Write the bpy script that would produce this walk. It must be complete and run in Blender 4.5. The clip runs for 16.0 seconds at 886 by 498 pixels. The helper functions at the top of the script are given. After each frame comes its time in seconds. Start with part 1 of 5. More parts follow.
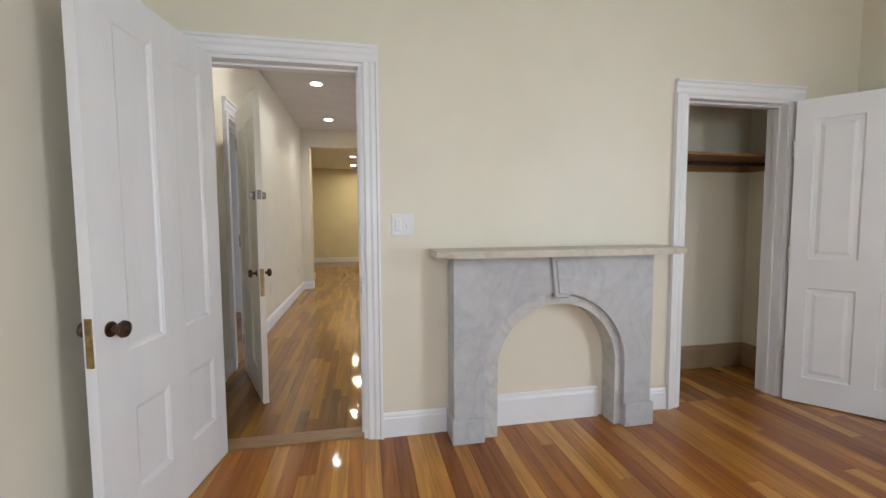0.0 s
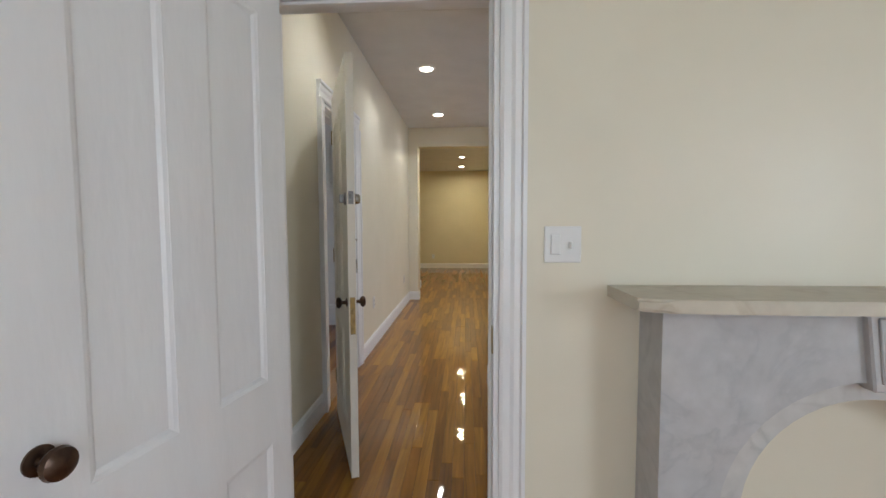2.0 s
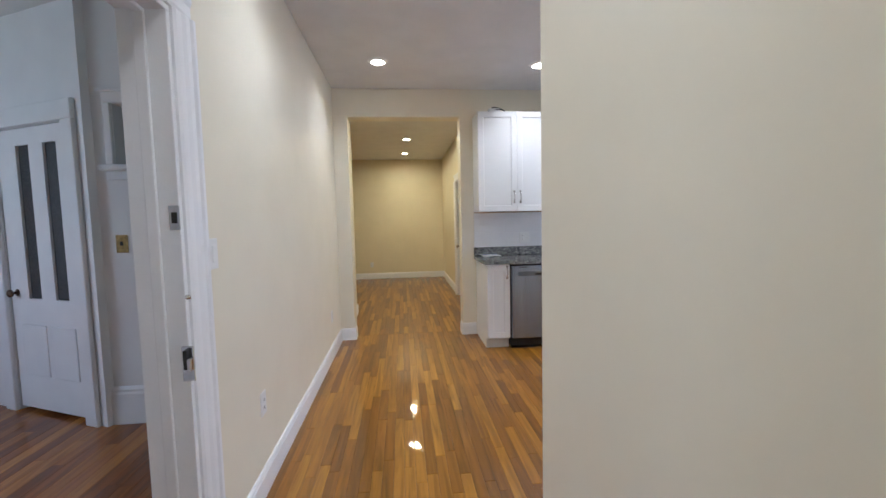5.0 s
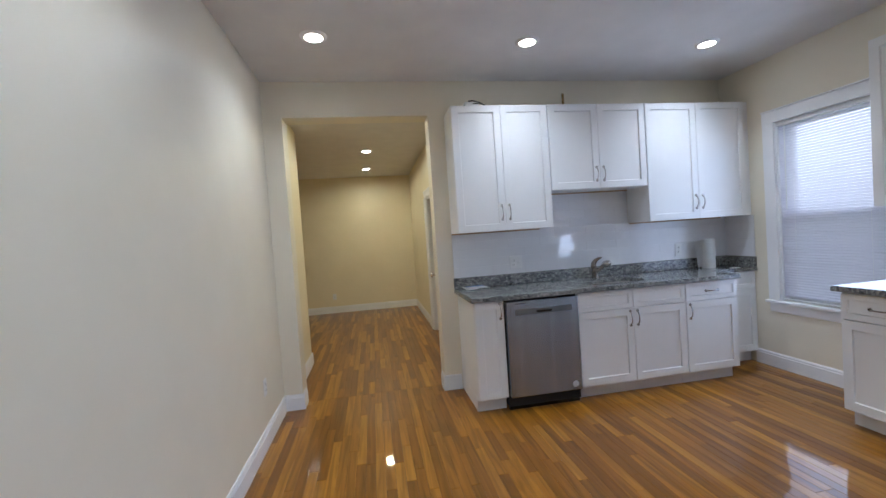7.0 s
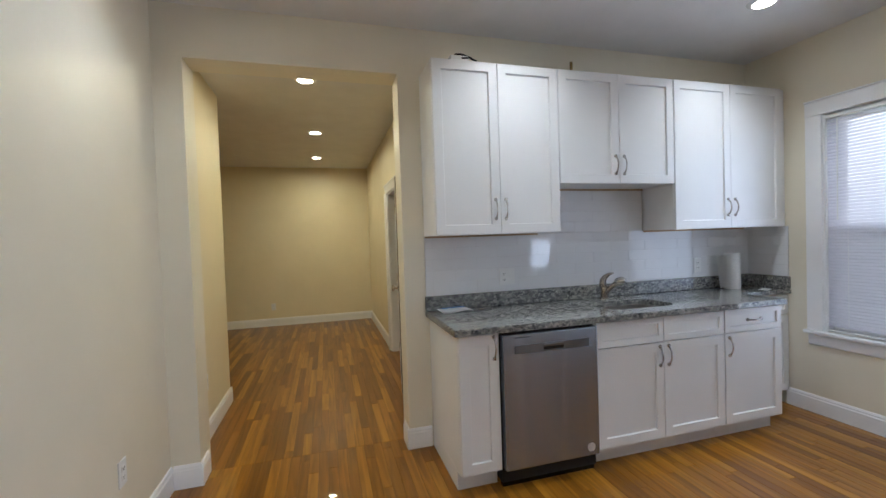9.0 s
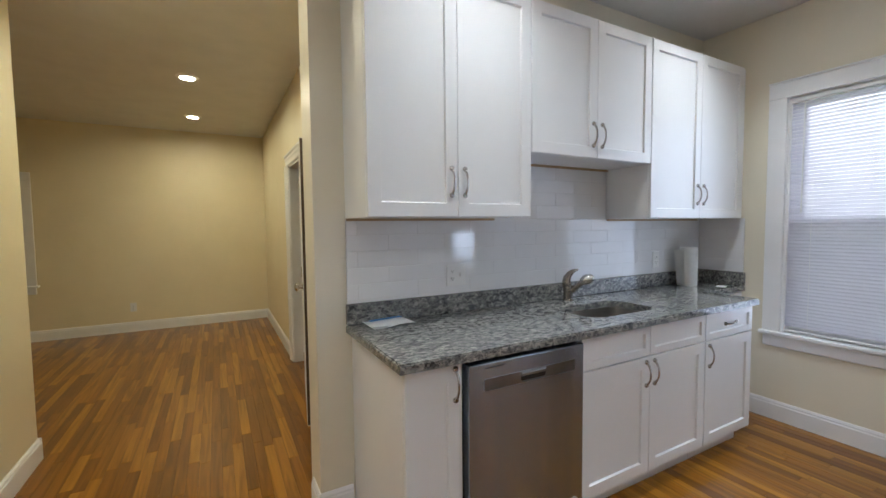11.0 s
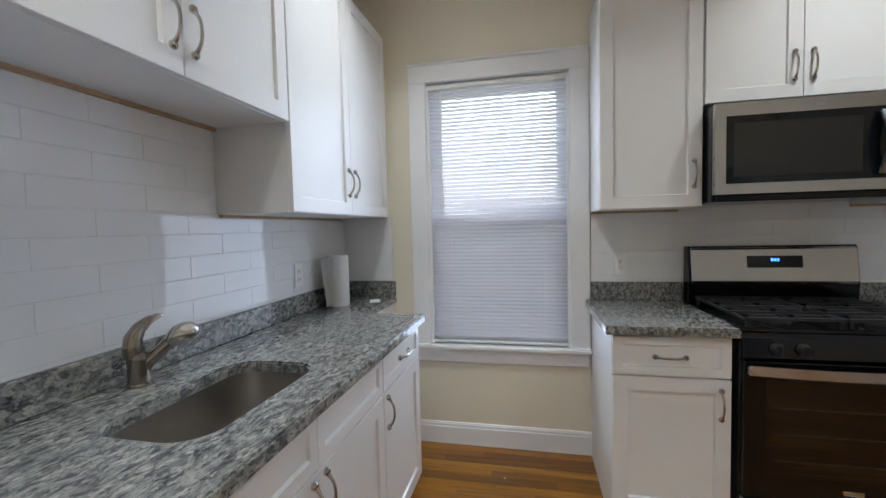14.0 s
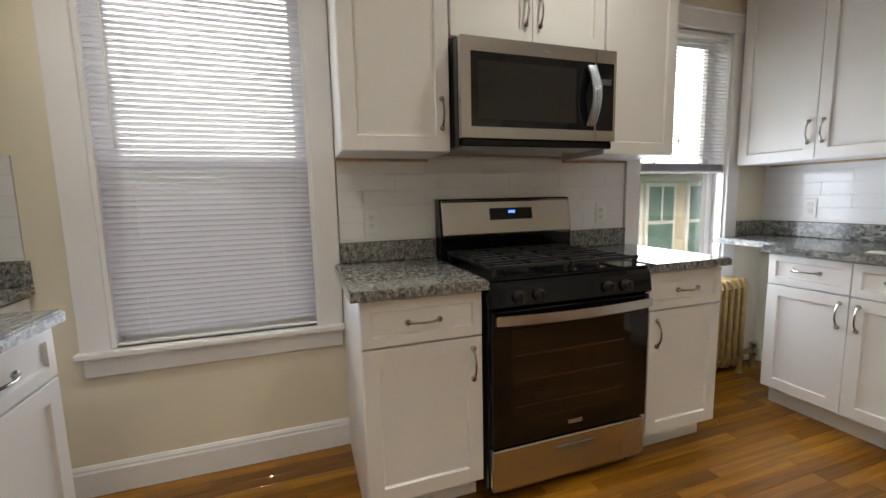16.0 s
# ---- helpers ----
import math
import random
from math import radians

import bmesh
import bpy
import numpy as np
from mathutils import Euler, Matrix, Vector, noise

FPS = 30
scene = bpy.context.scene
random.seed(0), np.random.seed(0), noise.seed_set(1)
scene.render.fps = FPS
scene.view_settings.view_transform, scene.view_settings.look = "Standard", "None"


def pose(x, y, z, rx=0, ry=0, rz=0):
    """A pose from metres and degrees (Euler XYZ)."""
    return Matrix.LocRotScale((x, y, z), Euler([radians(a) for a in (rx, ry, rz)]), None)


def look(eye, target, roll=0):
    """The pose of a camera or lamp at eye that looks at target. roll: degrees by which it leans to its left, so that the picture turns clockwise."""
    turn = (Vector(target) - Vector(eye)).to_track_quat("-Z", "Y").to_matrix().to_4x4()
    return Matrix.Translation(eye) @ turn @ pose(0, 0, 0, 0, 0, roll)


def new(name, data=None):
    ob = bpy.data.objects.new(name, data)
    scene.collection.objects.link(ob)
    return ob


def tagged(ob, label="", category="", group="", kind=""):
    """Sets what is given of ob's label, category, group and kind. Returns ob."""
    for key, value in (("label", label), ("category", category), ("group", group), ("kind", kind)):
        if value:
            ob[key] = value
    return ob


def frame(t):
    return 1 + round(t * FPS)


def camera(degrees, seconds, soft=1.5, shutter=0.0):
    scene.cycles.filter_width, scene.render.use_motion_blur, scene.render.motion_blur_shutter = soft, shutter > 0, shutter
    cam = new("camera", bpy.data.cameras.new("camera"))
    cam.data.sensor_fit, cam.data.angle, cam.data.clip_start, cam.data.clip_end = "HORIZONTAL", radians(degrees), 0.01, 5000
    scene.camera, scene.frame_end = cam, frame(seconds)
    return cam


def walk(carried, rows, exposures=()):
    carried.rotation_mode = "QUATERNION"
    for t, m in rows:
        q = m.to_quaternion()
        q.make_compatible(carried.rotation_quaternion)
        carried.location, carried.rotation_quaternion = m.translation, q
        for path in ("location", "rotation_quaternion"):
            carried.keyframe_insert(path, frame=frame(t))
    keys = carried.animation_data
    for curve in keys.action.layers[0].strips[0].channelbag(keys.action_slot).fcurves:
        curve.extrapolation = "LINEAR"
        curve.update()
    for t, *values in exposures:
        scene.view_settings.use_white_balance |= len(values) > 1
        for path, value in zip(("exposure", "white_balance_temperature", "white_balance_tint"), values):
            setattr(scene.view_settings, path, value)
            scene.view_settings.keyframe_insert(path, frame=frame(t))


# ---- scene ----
cam = camera(94.1, 16.0)
PATH = [
    (0, (0.097, 0.278, 1.201), (0.477, 2.237, 1.065), -0.3),
    (0.5, (0.053, 0.371, 1.19), (0.28, 2.353, 1.055), -0.4),
    (1, (-0.026, 0.582, 1.203), (0.056, 2.576, 1.068), -0.5),
    (1.5, (-0.018, 0.883, 1.239), (-0.054, 2.879, 1.117), -0.3),
    (2, (-0.003, 1.168, 1.247), (-0.117, 3.161, 1.127), -0.2),
    (2.5, (-0.074, 1.548, 1.257), (-0.208, 3.54, 1.139), -0.1),
    (3, (-0.129, 1.889, 1.257), (-0.25, 3.882, 1.144), -0.3),
    (3.5, (-0.152, 2.261, 1.32), (-0.183, 4.256, 1.178), -0.3),
    (4, (-0.242, 2.587, 1.343), (-0.148, 4.58, 1.202), -0.6),
    (4.5, (-0.273, 2.871, 1.349), (-0.099, 4.858, 1.193), -0.7),
    (5, (-0.228, 3.205, 1.359), (-0.034, 5.19, 1.213), -1.3),
    (7.7, (-0.086, 4.561, 1.418), (0.323, 6.518, 1.372), -3.8),
    (8.2, (-0.057, 4.828, 1.41), (0.413, 6.771, 1.365), -3.0),
    (10.5, (-0.012, 5.812, 1.399), (0.78, 7.647, 1.307), -0.9),
    (11, (0.069, 6.007, 1.388), (1.029, 7.758, 1.274), -0.6),
    (11.5, (0.155, 6.213, 1.377), (1.312, 7.841, 1.262), -0.7),
    (12, (0.277, 6.387, 1.372), (1.658, 7.829, 1.253), -1.1),
    (12.5, (0.463, 6.511, 1.375), (2.058, 7.714, 1.274), -1.3),
    (13, (0.624, 6.618, 1.359), (2.386, 7.559, 1.262), -1.4),
    (13.5, (0.831, 6.718, 1.362), (2.707, 7.404, 1.267), -1.5),
    (14, (1.001, 6.745, 1.347), (2.954, 7.164, 1.244), -1.4),
    (14.5, (1.215, 6.66, 1.35), (3.207, 6.794, 1.233), -1.5),
    (15, (1.341, 6.603, 1.306), (3.329, 6.452, 1.148), -1.5),
    (15.5, (1.406, 6.585, 1.27), (3.355, 6.189, 1.065), -1.4),
    (16, (1.455, 6.581, 1.224), (3.334, 5.941, 0.977), -1.3),
]
EXPOSURES = [
    (0.0, 1.73, 5900, 8.5), (1.0, 1.65, 5850, 8), (2.0, 1.52, 5850, 7), (3.0, 1.5, 5950, 6), (3.5, 1.75, 6060, 5.5), (4.0, 1.95, 5600, 8), (4.5, 2.0, 5250, 9.5), (5.0, 1.88, 5400, 10),
    (7.5, 1.56, 5150, 8), (8.2, 1.53, 5450, 7), (10.5, 1.61, 5600, 6), (11.0, 1.63, 5650, 6), (11.5, 1.62, 5600, 5.5), (12.5, 1.56, 5500, 5), (13.5, 1.57, 5750, 5), (14.5, 1.6, 5800, 5.5), (15.0, 1.55, 6050, 5.5), (16.0, 1.47, 6900, 6)]
walk(cam, [(t, look(eye, target, roll)) for t, eye, target, roll in PATH], EXPOSURES)

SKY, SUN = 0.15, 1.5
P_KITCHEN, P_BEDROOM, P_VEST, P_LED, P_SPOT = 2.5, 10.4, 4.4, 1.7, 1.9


# ---- world and light ----
world = bpy.data.worlds.new("sky")
scene.world = world
world.use_nodes = True
wn = world.node_tree.nodes
sky = wn.new("ShaderNodeTexSky")
sky.sky_type = "NISHITA"
sky.sun_disc = False
sky.sun_elevation, sky.sun_rotation = radians(60), radians(-63)
sky.dust_density, sky.air_density = 9.0, 0.7
wn["Background"].inputs["Strength"].default_value = SKY
world.node_tree.links.new(sky.outputs[0], wn["Background"].inputs["Color"])

sun_data = bpy.data.lights.new("sun", "SUN")
sun_data.energy, sun_data.angle, sun_data.color = SUN, radians(30), (1.0, 0.95, 0.88)
sun = new("sun", sun_data)
sun.matrix_world = look((0, 0, 20), (4.0, -2.0, 12))


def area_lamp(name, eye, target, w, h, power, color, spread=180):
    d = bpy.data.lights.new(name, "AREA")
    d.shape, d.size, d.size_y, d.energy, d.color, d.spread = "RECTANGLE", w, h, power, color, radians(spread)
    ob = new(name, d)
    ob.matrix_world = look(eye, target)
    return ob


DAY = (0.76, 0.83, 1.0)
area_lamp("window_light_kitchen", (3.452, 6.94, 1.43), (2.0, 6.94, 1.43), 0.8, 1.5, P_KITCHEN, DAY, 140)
area_lamp("added_daylight_bedroom", (0.4, -1.86, 1.5), (0.4, 2.0, 1.2), 1.1, 1.6, P_BEDROOM * 0.85, (0.90, 0.94, 1.0))
# East lamp: no window is seen there; added to brighten the open door's face.
area_lamp("added_daylight_bedroom", (3.36, -0.55, 1.5), (-1.0, 0.2, 1.2), 1.1, 1.6, P_BEDROOM * 1.35, (0.84, 0.91, 1.0))
# Added lamp at an unseen opening, to brighten the vestibule.
area_lamp("fill_light_vestibule", (-4.45, 4.9, 1.6), (-2.0, 5.4, 1.2), 0.9, 1.5, P_VEST, (0.78, 0.87, 1.0))

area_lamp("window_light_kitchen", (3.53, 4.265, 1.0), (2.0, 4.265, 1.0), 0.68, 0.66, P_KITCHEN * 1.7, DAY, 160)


LED, LEDFAR = (1.0, 0.98, 0.94), (1.0, 0.84, 0.50)


def led(x, y, z, power, color, spread):
    d = bpy.data.lights.new("recessed_lamp", "AREA")
    d.shape, d.size, d.energy, d.color = "DISK", 0.11, power, color
    d.spread = radians(spread)
    ob = new("recessed_lamp", d)
    ob.matrix_world = look((x, y, z - 0.0135), (x, y + 0.0001, z - 1))
    return ob


# ---- materials ----
def nodes_of(name):
    m = bpy.data.materials.new(name)
    m.use_nodes = True
    return m, m.node_tree.nodes, m.node_tree.links


def mat(name, c1, c2=None, scale=6.0, rough=0.5, rough2=None, metal=0.0, bump=0.0, bscale=80.0, coat=0.0, stretch=(1, 1, 1), detail=4.0, spread=(0.35, 0.65), spec=0.5):
    """A painted, metal or stone surface: two-tone noise in the colour, uneven gloss and fine relief."""
    m, n, l = nodes_of(name)
    b = n["Principled BSDF"]
    tc = n.new("ShaderNodeTexCoord")
    mp = n.new("ShaderNodeMapping")
    mp.inputs["Scale"].default_value = stretch
    l.new(tc.outputs["Object"], mp.inputs[0])
    nz = n.new("ShaderNodeTexNoise")
    nz.inputs["Scale"].default_value, nz.inputs["Detail"].default_value = scale, detail
    l.new(mp.outputs[0], nz.inputs["Vector"])
    cr = n.new("ShaderNodeValToRGB")
    c2 = c2 or tuple(v * 0.93 for v in c1)
    cr.color_ramp.elements[0].position, cr.color_ramp.elements[1].position = spread
    cr.color_ramp.elements[0].color, cr.color_ramp.elements[1].color = (*c2, 1), (*c1, 1)
    l.new(nz.outputs[0], cr.inputs[0])
    l.new(cr.outputs[0], b.inputs["Base Color"])
    b.inputs["Metallic"].default_value = metal
    b.inputs["Specular IOR Level"].default_value = spec
    b.inputs["Coat Weight"].default_value = coat
    b.inputs["Coat Roughness"].default_value = 0.08
    n2 = n.new("ShaderNodeTexNoise")
    n2.inputs["Scale"].default_value = 2.3
    l.new(tc.outputs["Object"], n2.inputs["Vector"])
    mr = n.new("ShaderNodeMapRange")
    mr.inputs["To Min"].default_value, mr.inputs["To Max"].default_value = rough, rough2 if rough2 is not None else rough * 1.25
    l.new(n2.outputs[0], mr.inputs[0])
    l.new(mr.outputs[0], b.inputs["Roughness"])
    if bump:
        n3 = n.new("ShaderNodeTexNoise")
        n3.inputs["Scale"].default_value, n3.inputs["Detail"].default_value = bscale, 3
        l.new(mp.outputs[0], n3.inputs["Vector"])
        bp = n.new("ShaderNodeBump")
        bp.inputs["Strength"].default_value, bp.inputs["Distance"].default_value = bump, 0.01
        l.new(n3.outputs[0], bp.inputs["Height"])
        l.new(bp.outputs[0], b.inputs["Normal"])
    return m


def wood(name, dark, mid, light, rough=0.16, along="y"):
    """Varnished strip boards: each board takes its own tone, with long grain and a slightly wavy finish."""
    m, n, l = nodes_of(name)
    b = n["Principled BSDF"]
    tc, oi, ge = n.new("ShaderNodeTexCoord"), n.new("ShaderNodeObjectInfo"), n.new("ShaderNodeNewGeometry")
    add = n.new("ShaderNodeMath")
    add.operation = "ADD"
    l.new(oi.outputs["Random"], add.inputs[0])
    l.new(ge.outputs["Random Per Island"], add.inputs[1])
    fr = n.new("ShaderNodeMath")
    fr.operation = "FRACT"
    l.new(add.outputs[0], fr.inputs[0])
    off = n.new("ShaderNodeVectorMath")
    off.operation = "MULTIPLY_ADD"
    off.inputs[1].default_value = (1, 1, 1)
    cb = n.new("ShaderNodeCombineXYZ")
    sc = n.new("ShaderNodeMath")
    sc.operation = "MULTIPLY"
    sc.inputs[1].default_value = 37.0
    l.new(fr.outputs[0], sc.inputs[0])
    for k in range(3):
        l.new(sc.outputs[0], cb.inputs[k])
    l.new(tc.outputs["Object"], off.inputs[0])
    l.new(cb.outputs[0], off.inputs[2])
    mp = n.new("ShaderNodeMapping")
    mp.inputs["Scale"].default_value = (26, 1.4, 26) if along == "y" else (1.4, 26, 26)
    l.new(off.outputs[0], mp.inputs[0])
    g = n.new("ShaderNodeTexNoise")
    g.inputs["Scale"].default_value, g.inputs["Detail"].default_value, g.inputs["Distortion"].default_value = 1.0, 6, 1.2
    l.new(mp.outputs[0], g.inputs["Vector"])
    tone = n.new("ShaderNodeValToRGB")
    e = tone.color_ramp.elements
    e[0].position, e[0].color = 0.0, (*dark, 1)
    e[1].position, e[1].color = 1.0, (*light, 1)
    e2 = tone.color_ramp.elements.new(0.5)
    e2.color = (*mid, 1)
    l.new(fr.outputs[0], tone.inputs[0])
    gr = n.new("ShaderNodeMapRange")
    gr.inputs["From Min"].default_value, gr.inputs["From Max"].default_value = 0.3, 0.7
    gr.inputs["To Min"].default_value, gr.inputs["To Max"].default_value = 0.62, 1.18
    l.new(g.outputs[0], gr.inputs[0])
    mul = n.new("ShaderNodeVectorMath")
    mul.operation = "SCALE"
    l.new(tone.outputs[0], mul.inputs[0])
    l.new(gr.outputs[0], mul.inputs["Scale"])
    l.new(mul.outputs[0], b.inputs["Base Color"])
    b.inputs["Roughness"].default_value = 0.45
    b.inputs["Specular IOR Level"].default_value = 0.15
    b.inputs["Coat Weight"].default_value, b.inputs["Coat Roughness"].default_value, b.inputs["Coat IOR"].default_value = 0.85, rough, 1.42
    w = n.new("ShaderNodeTexNoise")
    w.inputs["Scale"].default_value, w.inputs["Detail"].default_value = 16, 2
    l.new(tc.outputs["Object"], w.inputs["Vector"])
    bp = n.new("ShaderNodeBump")
    bp.inputs["Strength"].default_value, bp.inputs["Distance"].default_value = 0.13, 0.006
    l.new(w.outputs[0], bp.inputs["Height"])
    l.new(bp.outputs[0], b.inputs["Coat Normal"])
    bp2 = n.new("ShaderNodeBump")
    bp2.inputs["Strength"].default_value, bp2.inputs["Distance"].default_value = 0.12, 0.003
    l.new(g.outputs[0], bp2.inputs["Height"])
    l.new(bp2.outputs[0], b.inputs["Normal"])
    return m


def granite_mat():
    m, n, l = nodes_of("granite")
    b = n["Principled BSDF"]
    tc = n.new("ShaderNodeTexCoord")
    mp = n.new("ShaderNodeMapping")
    mp.inputs["Rotation"].default_value = (0.5, 0.35, 0.5)
    mp.inputs["Scale"].default_value = (0.8, 1.75, 1.2)
    l.new(tc.outputs["Object"], mp.inputs[0])
    a = n.new("ShaderNodeTexNoise")
    a.inputs["Scale"].default_value, a.inputs["Detail"].default_value, a.inputs["Distortion"].default_value = 38, 5, 0.9
    l.new(mp.outputs[0], a.inputs["Vector"])
    ra = n.new("ShaderNodeValToRGB")
    cols = ((0.0, (0.028, 0.029, 0.03)), (0.36, (0.06, 0.062, 0.064)), (0.43, (0.13, 0.132, 0.13)), (0.53, (0.215, 0.215, 0.203)), (0.62, (0.32, 0.315, 0.29)), (1.0, (0.46, 0.45, 0.41)))
    el = ra.color_ramp.elements
    el[0].position, el[0].color = cols[0][0], (*cols[0][1], 1)
    el[1].position, el[1].color = cols[-1][0], (*cols[-1][1], 1)
    for p, c in cols[1:-1]:
        el.new(p).color = (*c, 1)
    l.new(a.outputs[0], ra.inputs[0])
    w = n.new("ShaderNodeTexNoise")
    w.inputs["Scale"].default_value, w.inputs["Detail"].default_value = 30, 3
    l.new(mp.outputs[0], w.inputs["Vector"])
    wd = n.new("ShaderNodeVectorMath")
    wd.operation = "MULTIPLY_ADD"
    wd.inputs[1].default_value = (0.035, 0.035, 0.035)
    l.new(w.outputs["Color"], wd.inputs[0])
    l.new(mp.outputs[0], wd.inputs[2])
    v = n.new("ShaderNodeTexVoronoi")
    v.inputs["Scale"].default_value = 62
    l.new(wd.outputs[0], v.inputs["Vector"])
    sep = n.new("ShaderNodeSeparateColor")
    l.new(v.outputs["Color"], sep.inputs[0])
    rv = n.new("ShaderNodeValToRGB")
    rv.color_ramp.interpolation = "CONSTANT"
    tones = ((0.0, (0.030, 0.031, 0.034)), (0.20, (0.10, 0.102, 0.106)), (0.38, (0.215, 0.215, 0.205)), (0.62, (0.35, 0.345, 0.315)), (0.86, (0.50, 0.485, 0.435)))
    ev = rv.color_ramp.elements
    ev[0].position, ev[0].color = tones[0][0], (*tones[0][1], 1)
    ev[1].position, ev[1].color = tones[-1][0], (*tones[-1][1], 1)
    for p, c in tones[1:-1]:
        ev.new(p).color = (*c, 1)
    l.new(sep.outputs[0], rv.inputs[0])
    half = n.new("ShaderNodeMix")
    half.data_type = "RGBA"
    half.inputs[0].default_value = 0.42
    l.new(ra.outputs[0], half.inputs[6])
    l.new(rv.outputs[0], half.inputs[7])
    f = n.new("ShaderNodeTexNoise")
    f.inputs["Scale"].default_value, f.inputs["Detail"].default_value = 130, 3
    l.new(mp.outputs[0], f.inputs["Vector"])
    rf = n.new("ShaderNodeValToRGB")
    rf.color_ramp.elements[0].position, rf.color_ramp.elements[1].position = 0.37, 0.43
    rf.color_ramp.elements[0].color, rf.color_ramp.elements[1].color = (0.12, 0.12, 0.13, 1), (1, 1, 1, 1)
    l.new(f.outputs[0], rf.inputs[0])
    mx = n.new("ShaderNodeMix")
    mx.data_type, mx.blend_type = "RGBA", "MULTIPLY"
    mx.inputs[0].default_value = 0.6
    l.new(half.outputs[2], mx.inputs[6])
    l.new(rf.outputs[0], mx.inputs[7])
    l.new(mx.outputs[2], b.inputs["Base Color"])
    b.inputs["Roughness"].default_value = 0.08
    return m


def marble_mat(name, c1, c2):
    m, n, l = nodes_of(name)
    b = n["Principled BSDF"]
    tc = n.new("ShaderNodeTexCoord")
    a = n.new("ShaderNodeTexNoise")
    a.inputs["Scale"].default_value, a.inputs["Detail"].default_value, a.inputs["Distortion"].default_value = 3.2, 8, 1.6
    l.new(tc.outputs["Object"], a.inputs["Vector"])
    r = n.new("ShaderNodeValToRGB")
    el = r.color_ramp.elements
    el[0].position, el[0].color = 0.3, (*c1, 1)
    el[1].position, el[1].color = 0.75, (*c1, 1)
    el.new(0.46).color = (*[v * 0.93 for v in c1], 1)
    el.new(0.5).color = (*c2, 1)
    el.new(0.54).color = (*[v * 0.96 for v in c1], 1)
    l.new(a.outputs[0], r.inputs[0])
    s = n.new("ShaderNodeTexNoise")
    s.inputs["Scale"].default_value, s.inputs["Detail"].default_value = 22, 6
    l.new(tc.outputs["Object"], s.inputs["Vector"])
    sr = n.new("ShaderNodeMapRange")
    sr.inputs["To Min"].default_value, sr.inputs["To Max"].default_value = 0.82, 1.12
    l.new(s.outputs[0], sr.inputs[0])
    mul = n.new("ShaderNodeVectorMath")
    mul.operation = "SCALE"
    l.new(r.outputs[0], mul.inputs[0])
    l.new(sr.outputs[0], mul.inputs["Scale"])
    l.new(mul.outputs[0], b.inputs["Base Color"])
    b.inputs["Roughness"].default_value = 0.42
    bp = n.new("ShaderNodeBump")
    bp.inputs["Strength"].default_value, bp.inputs["Distance"].default_value = 0.15, 0.004
    l.new(s.outputs[0], bp.inputs["Height"])
    l.new(bp.outputs[0], b.inputs["Normal"])
    return m


def glass_mat(name, color=(1, 1, 1), rough=0.0):
    m, n, l = nodes_of(name)
    b = n["Principled BSDF"]
    b.inputs["Base Color"].default_value = (*color, 1)
    b.inputs["Transmission Weight"].default_value = 1.0
    b.inputs["Roughness"].default_value = rough
    b.inputs["IOR"].default_value = 1.45
    return m


def glow_mat(name, color, strength):
    m, n, l = nodes_of(name)
    b = n["Principled BSDF"]
    b.inputs["Emission Color"].default_value = (*color, 1)
    b.inputs["Emission Strength"].default_value = strength
    return m


def slat_mat():
    m, n, l = nodes_of("blind_vinyl")
    out = n["Material Output"]
    b = n["Principled BSDF"]
    b.inputs["Base Color"].default_value, b.inputs["Roughness"].default_value = (0.62, 0.62, 0.69, 1), 0.35
    t = n.new("ShaderNodeBsdfTranslucent")
    t.inputs["Color"].default_value = (0.78, 0.77, 0.88, 1)
    mx = n.new("ShaderNodeMixShader")
    mx.inputs[0].default_value = 0.42
    l.new(b.outputs[0], mx.inputs[1])
    l.new(t.outputs[0], mx.inputs[2])
    l.new(mx.outputs[0], out.inputs["Surface"])
    return m


def brushed(m):
    """Stretches the gloss along the upright by brushing marks that run level."""
    n, l = m.node_tree.nodes, m.node_tree.links
    tg = n.new("ShaderNodeTangent")
    tg.direction_type, tg.axis = "RADIAL", "Z"
    b = n["Principled BSDF"]
    b.inputs["Anisotropic"].default_value = 0.85
    b.inputs["Anisotropic Rotation"].default_value = 0.25
    l.new(tg.outputs[0], b.inputs["Tangent"])
    return m


CREAM = mat("cream_wall_paint", (0.79, 0.738, 0.607), (0.765, 0.713, 0.582), 3.0, 0.34, 0.48, bump=0.025, bscale=140)
# The same cream, yellowed in its colour to stand for warm lamplight.
WARMLIT_CREAM = mat("cream_paint_warm_lit", (0.79, 0.705, 0.50), (0.765, 0.68, 0.475), 3.0, 0.36, 0.5, bump=0.025, bscale=140)
TRIM = mat("white_gloss_trim_paint", (0.85, 0.85, 0.86), (0.82, 0.82, 0.83), 5.0, 0.25, 0.38, bump=0.05, bscale=60)
OLDWHITE = mat("old_brushed_white_paint", (0.85, 0.85, 0.86), (0.81, 0.81, 0.82), 9.0, 0.28, 0.42, bump=0.12, bscale=45, stretch=(1, 1, 0.25))
OLDCREAM = mat("cream_door_paint", (0.81, 0.77, 0.68), (0.76, 0.72, 0.63), 9.0, 0.3, 0.42, bump=0.1, bscale=45, stretch=(1, 1, 0.25))
VESTW = mat("cool_white_wall_paint", (0.78, 0.79, 0.80), (0.73, 0.74, 0.755), 3.0, 0.4, 0.55, bump=0.05, bscale=120)
CEIL = mat("flat_white_ceiling_paint", (0.74, 0.73, 0.71), (0.70, 0.69, 0.67), 4.0, 0.6, 0.75, bump=0.04, bscale=150)
CAB = mat("white_cabinet_lacquer", (0.80, 0.80, 0.80), (0.785, 0.785, 0.785), 4.0, 0.28, 0.36, bump=0.015, bscale=200)
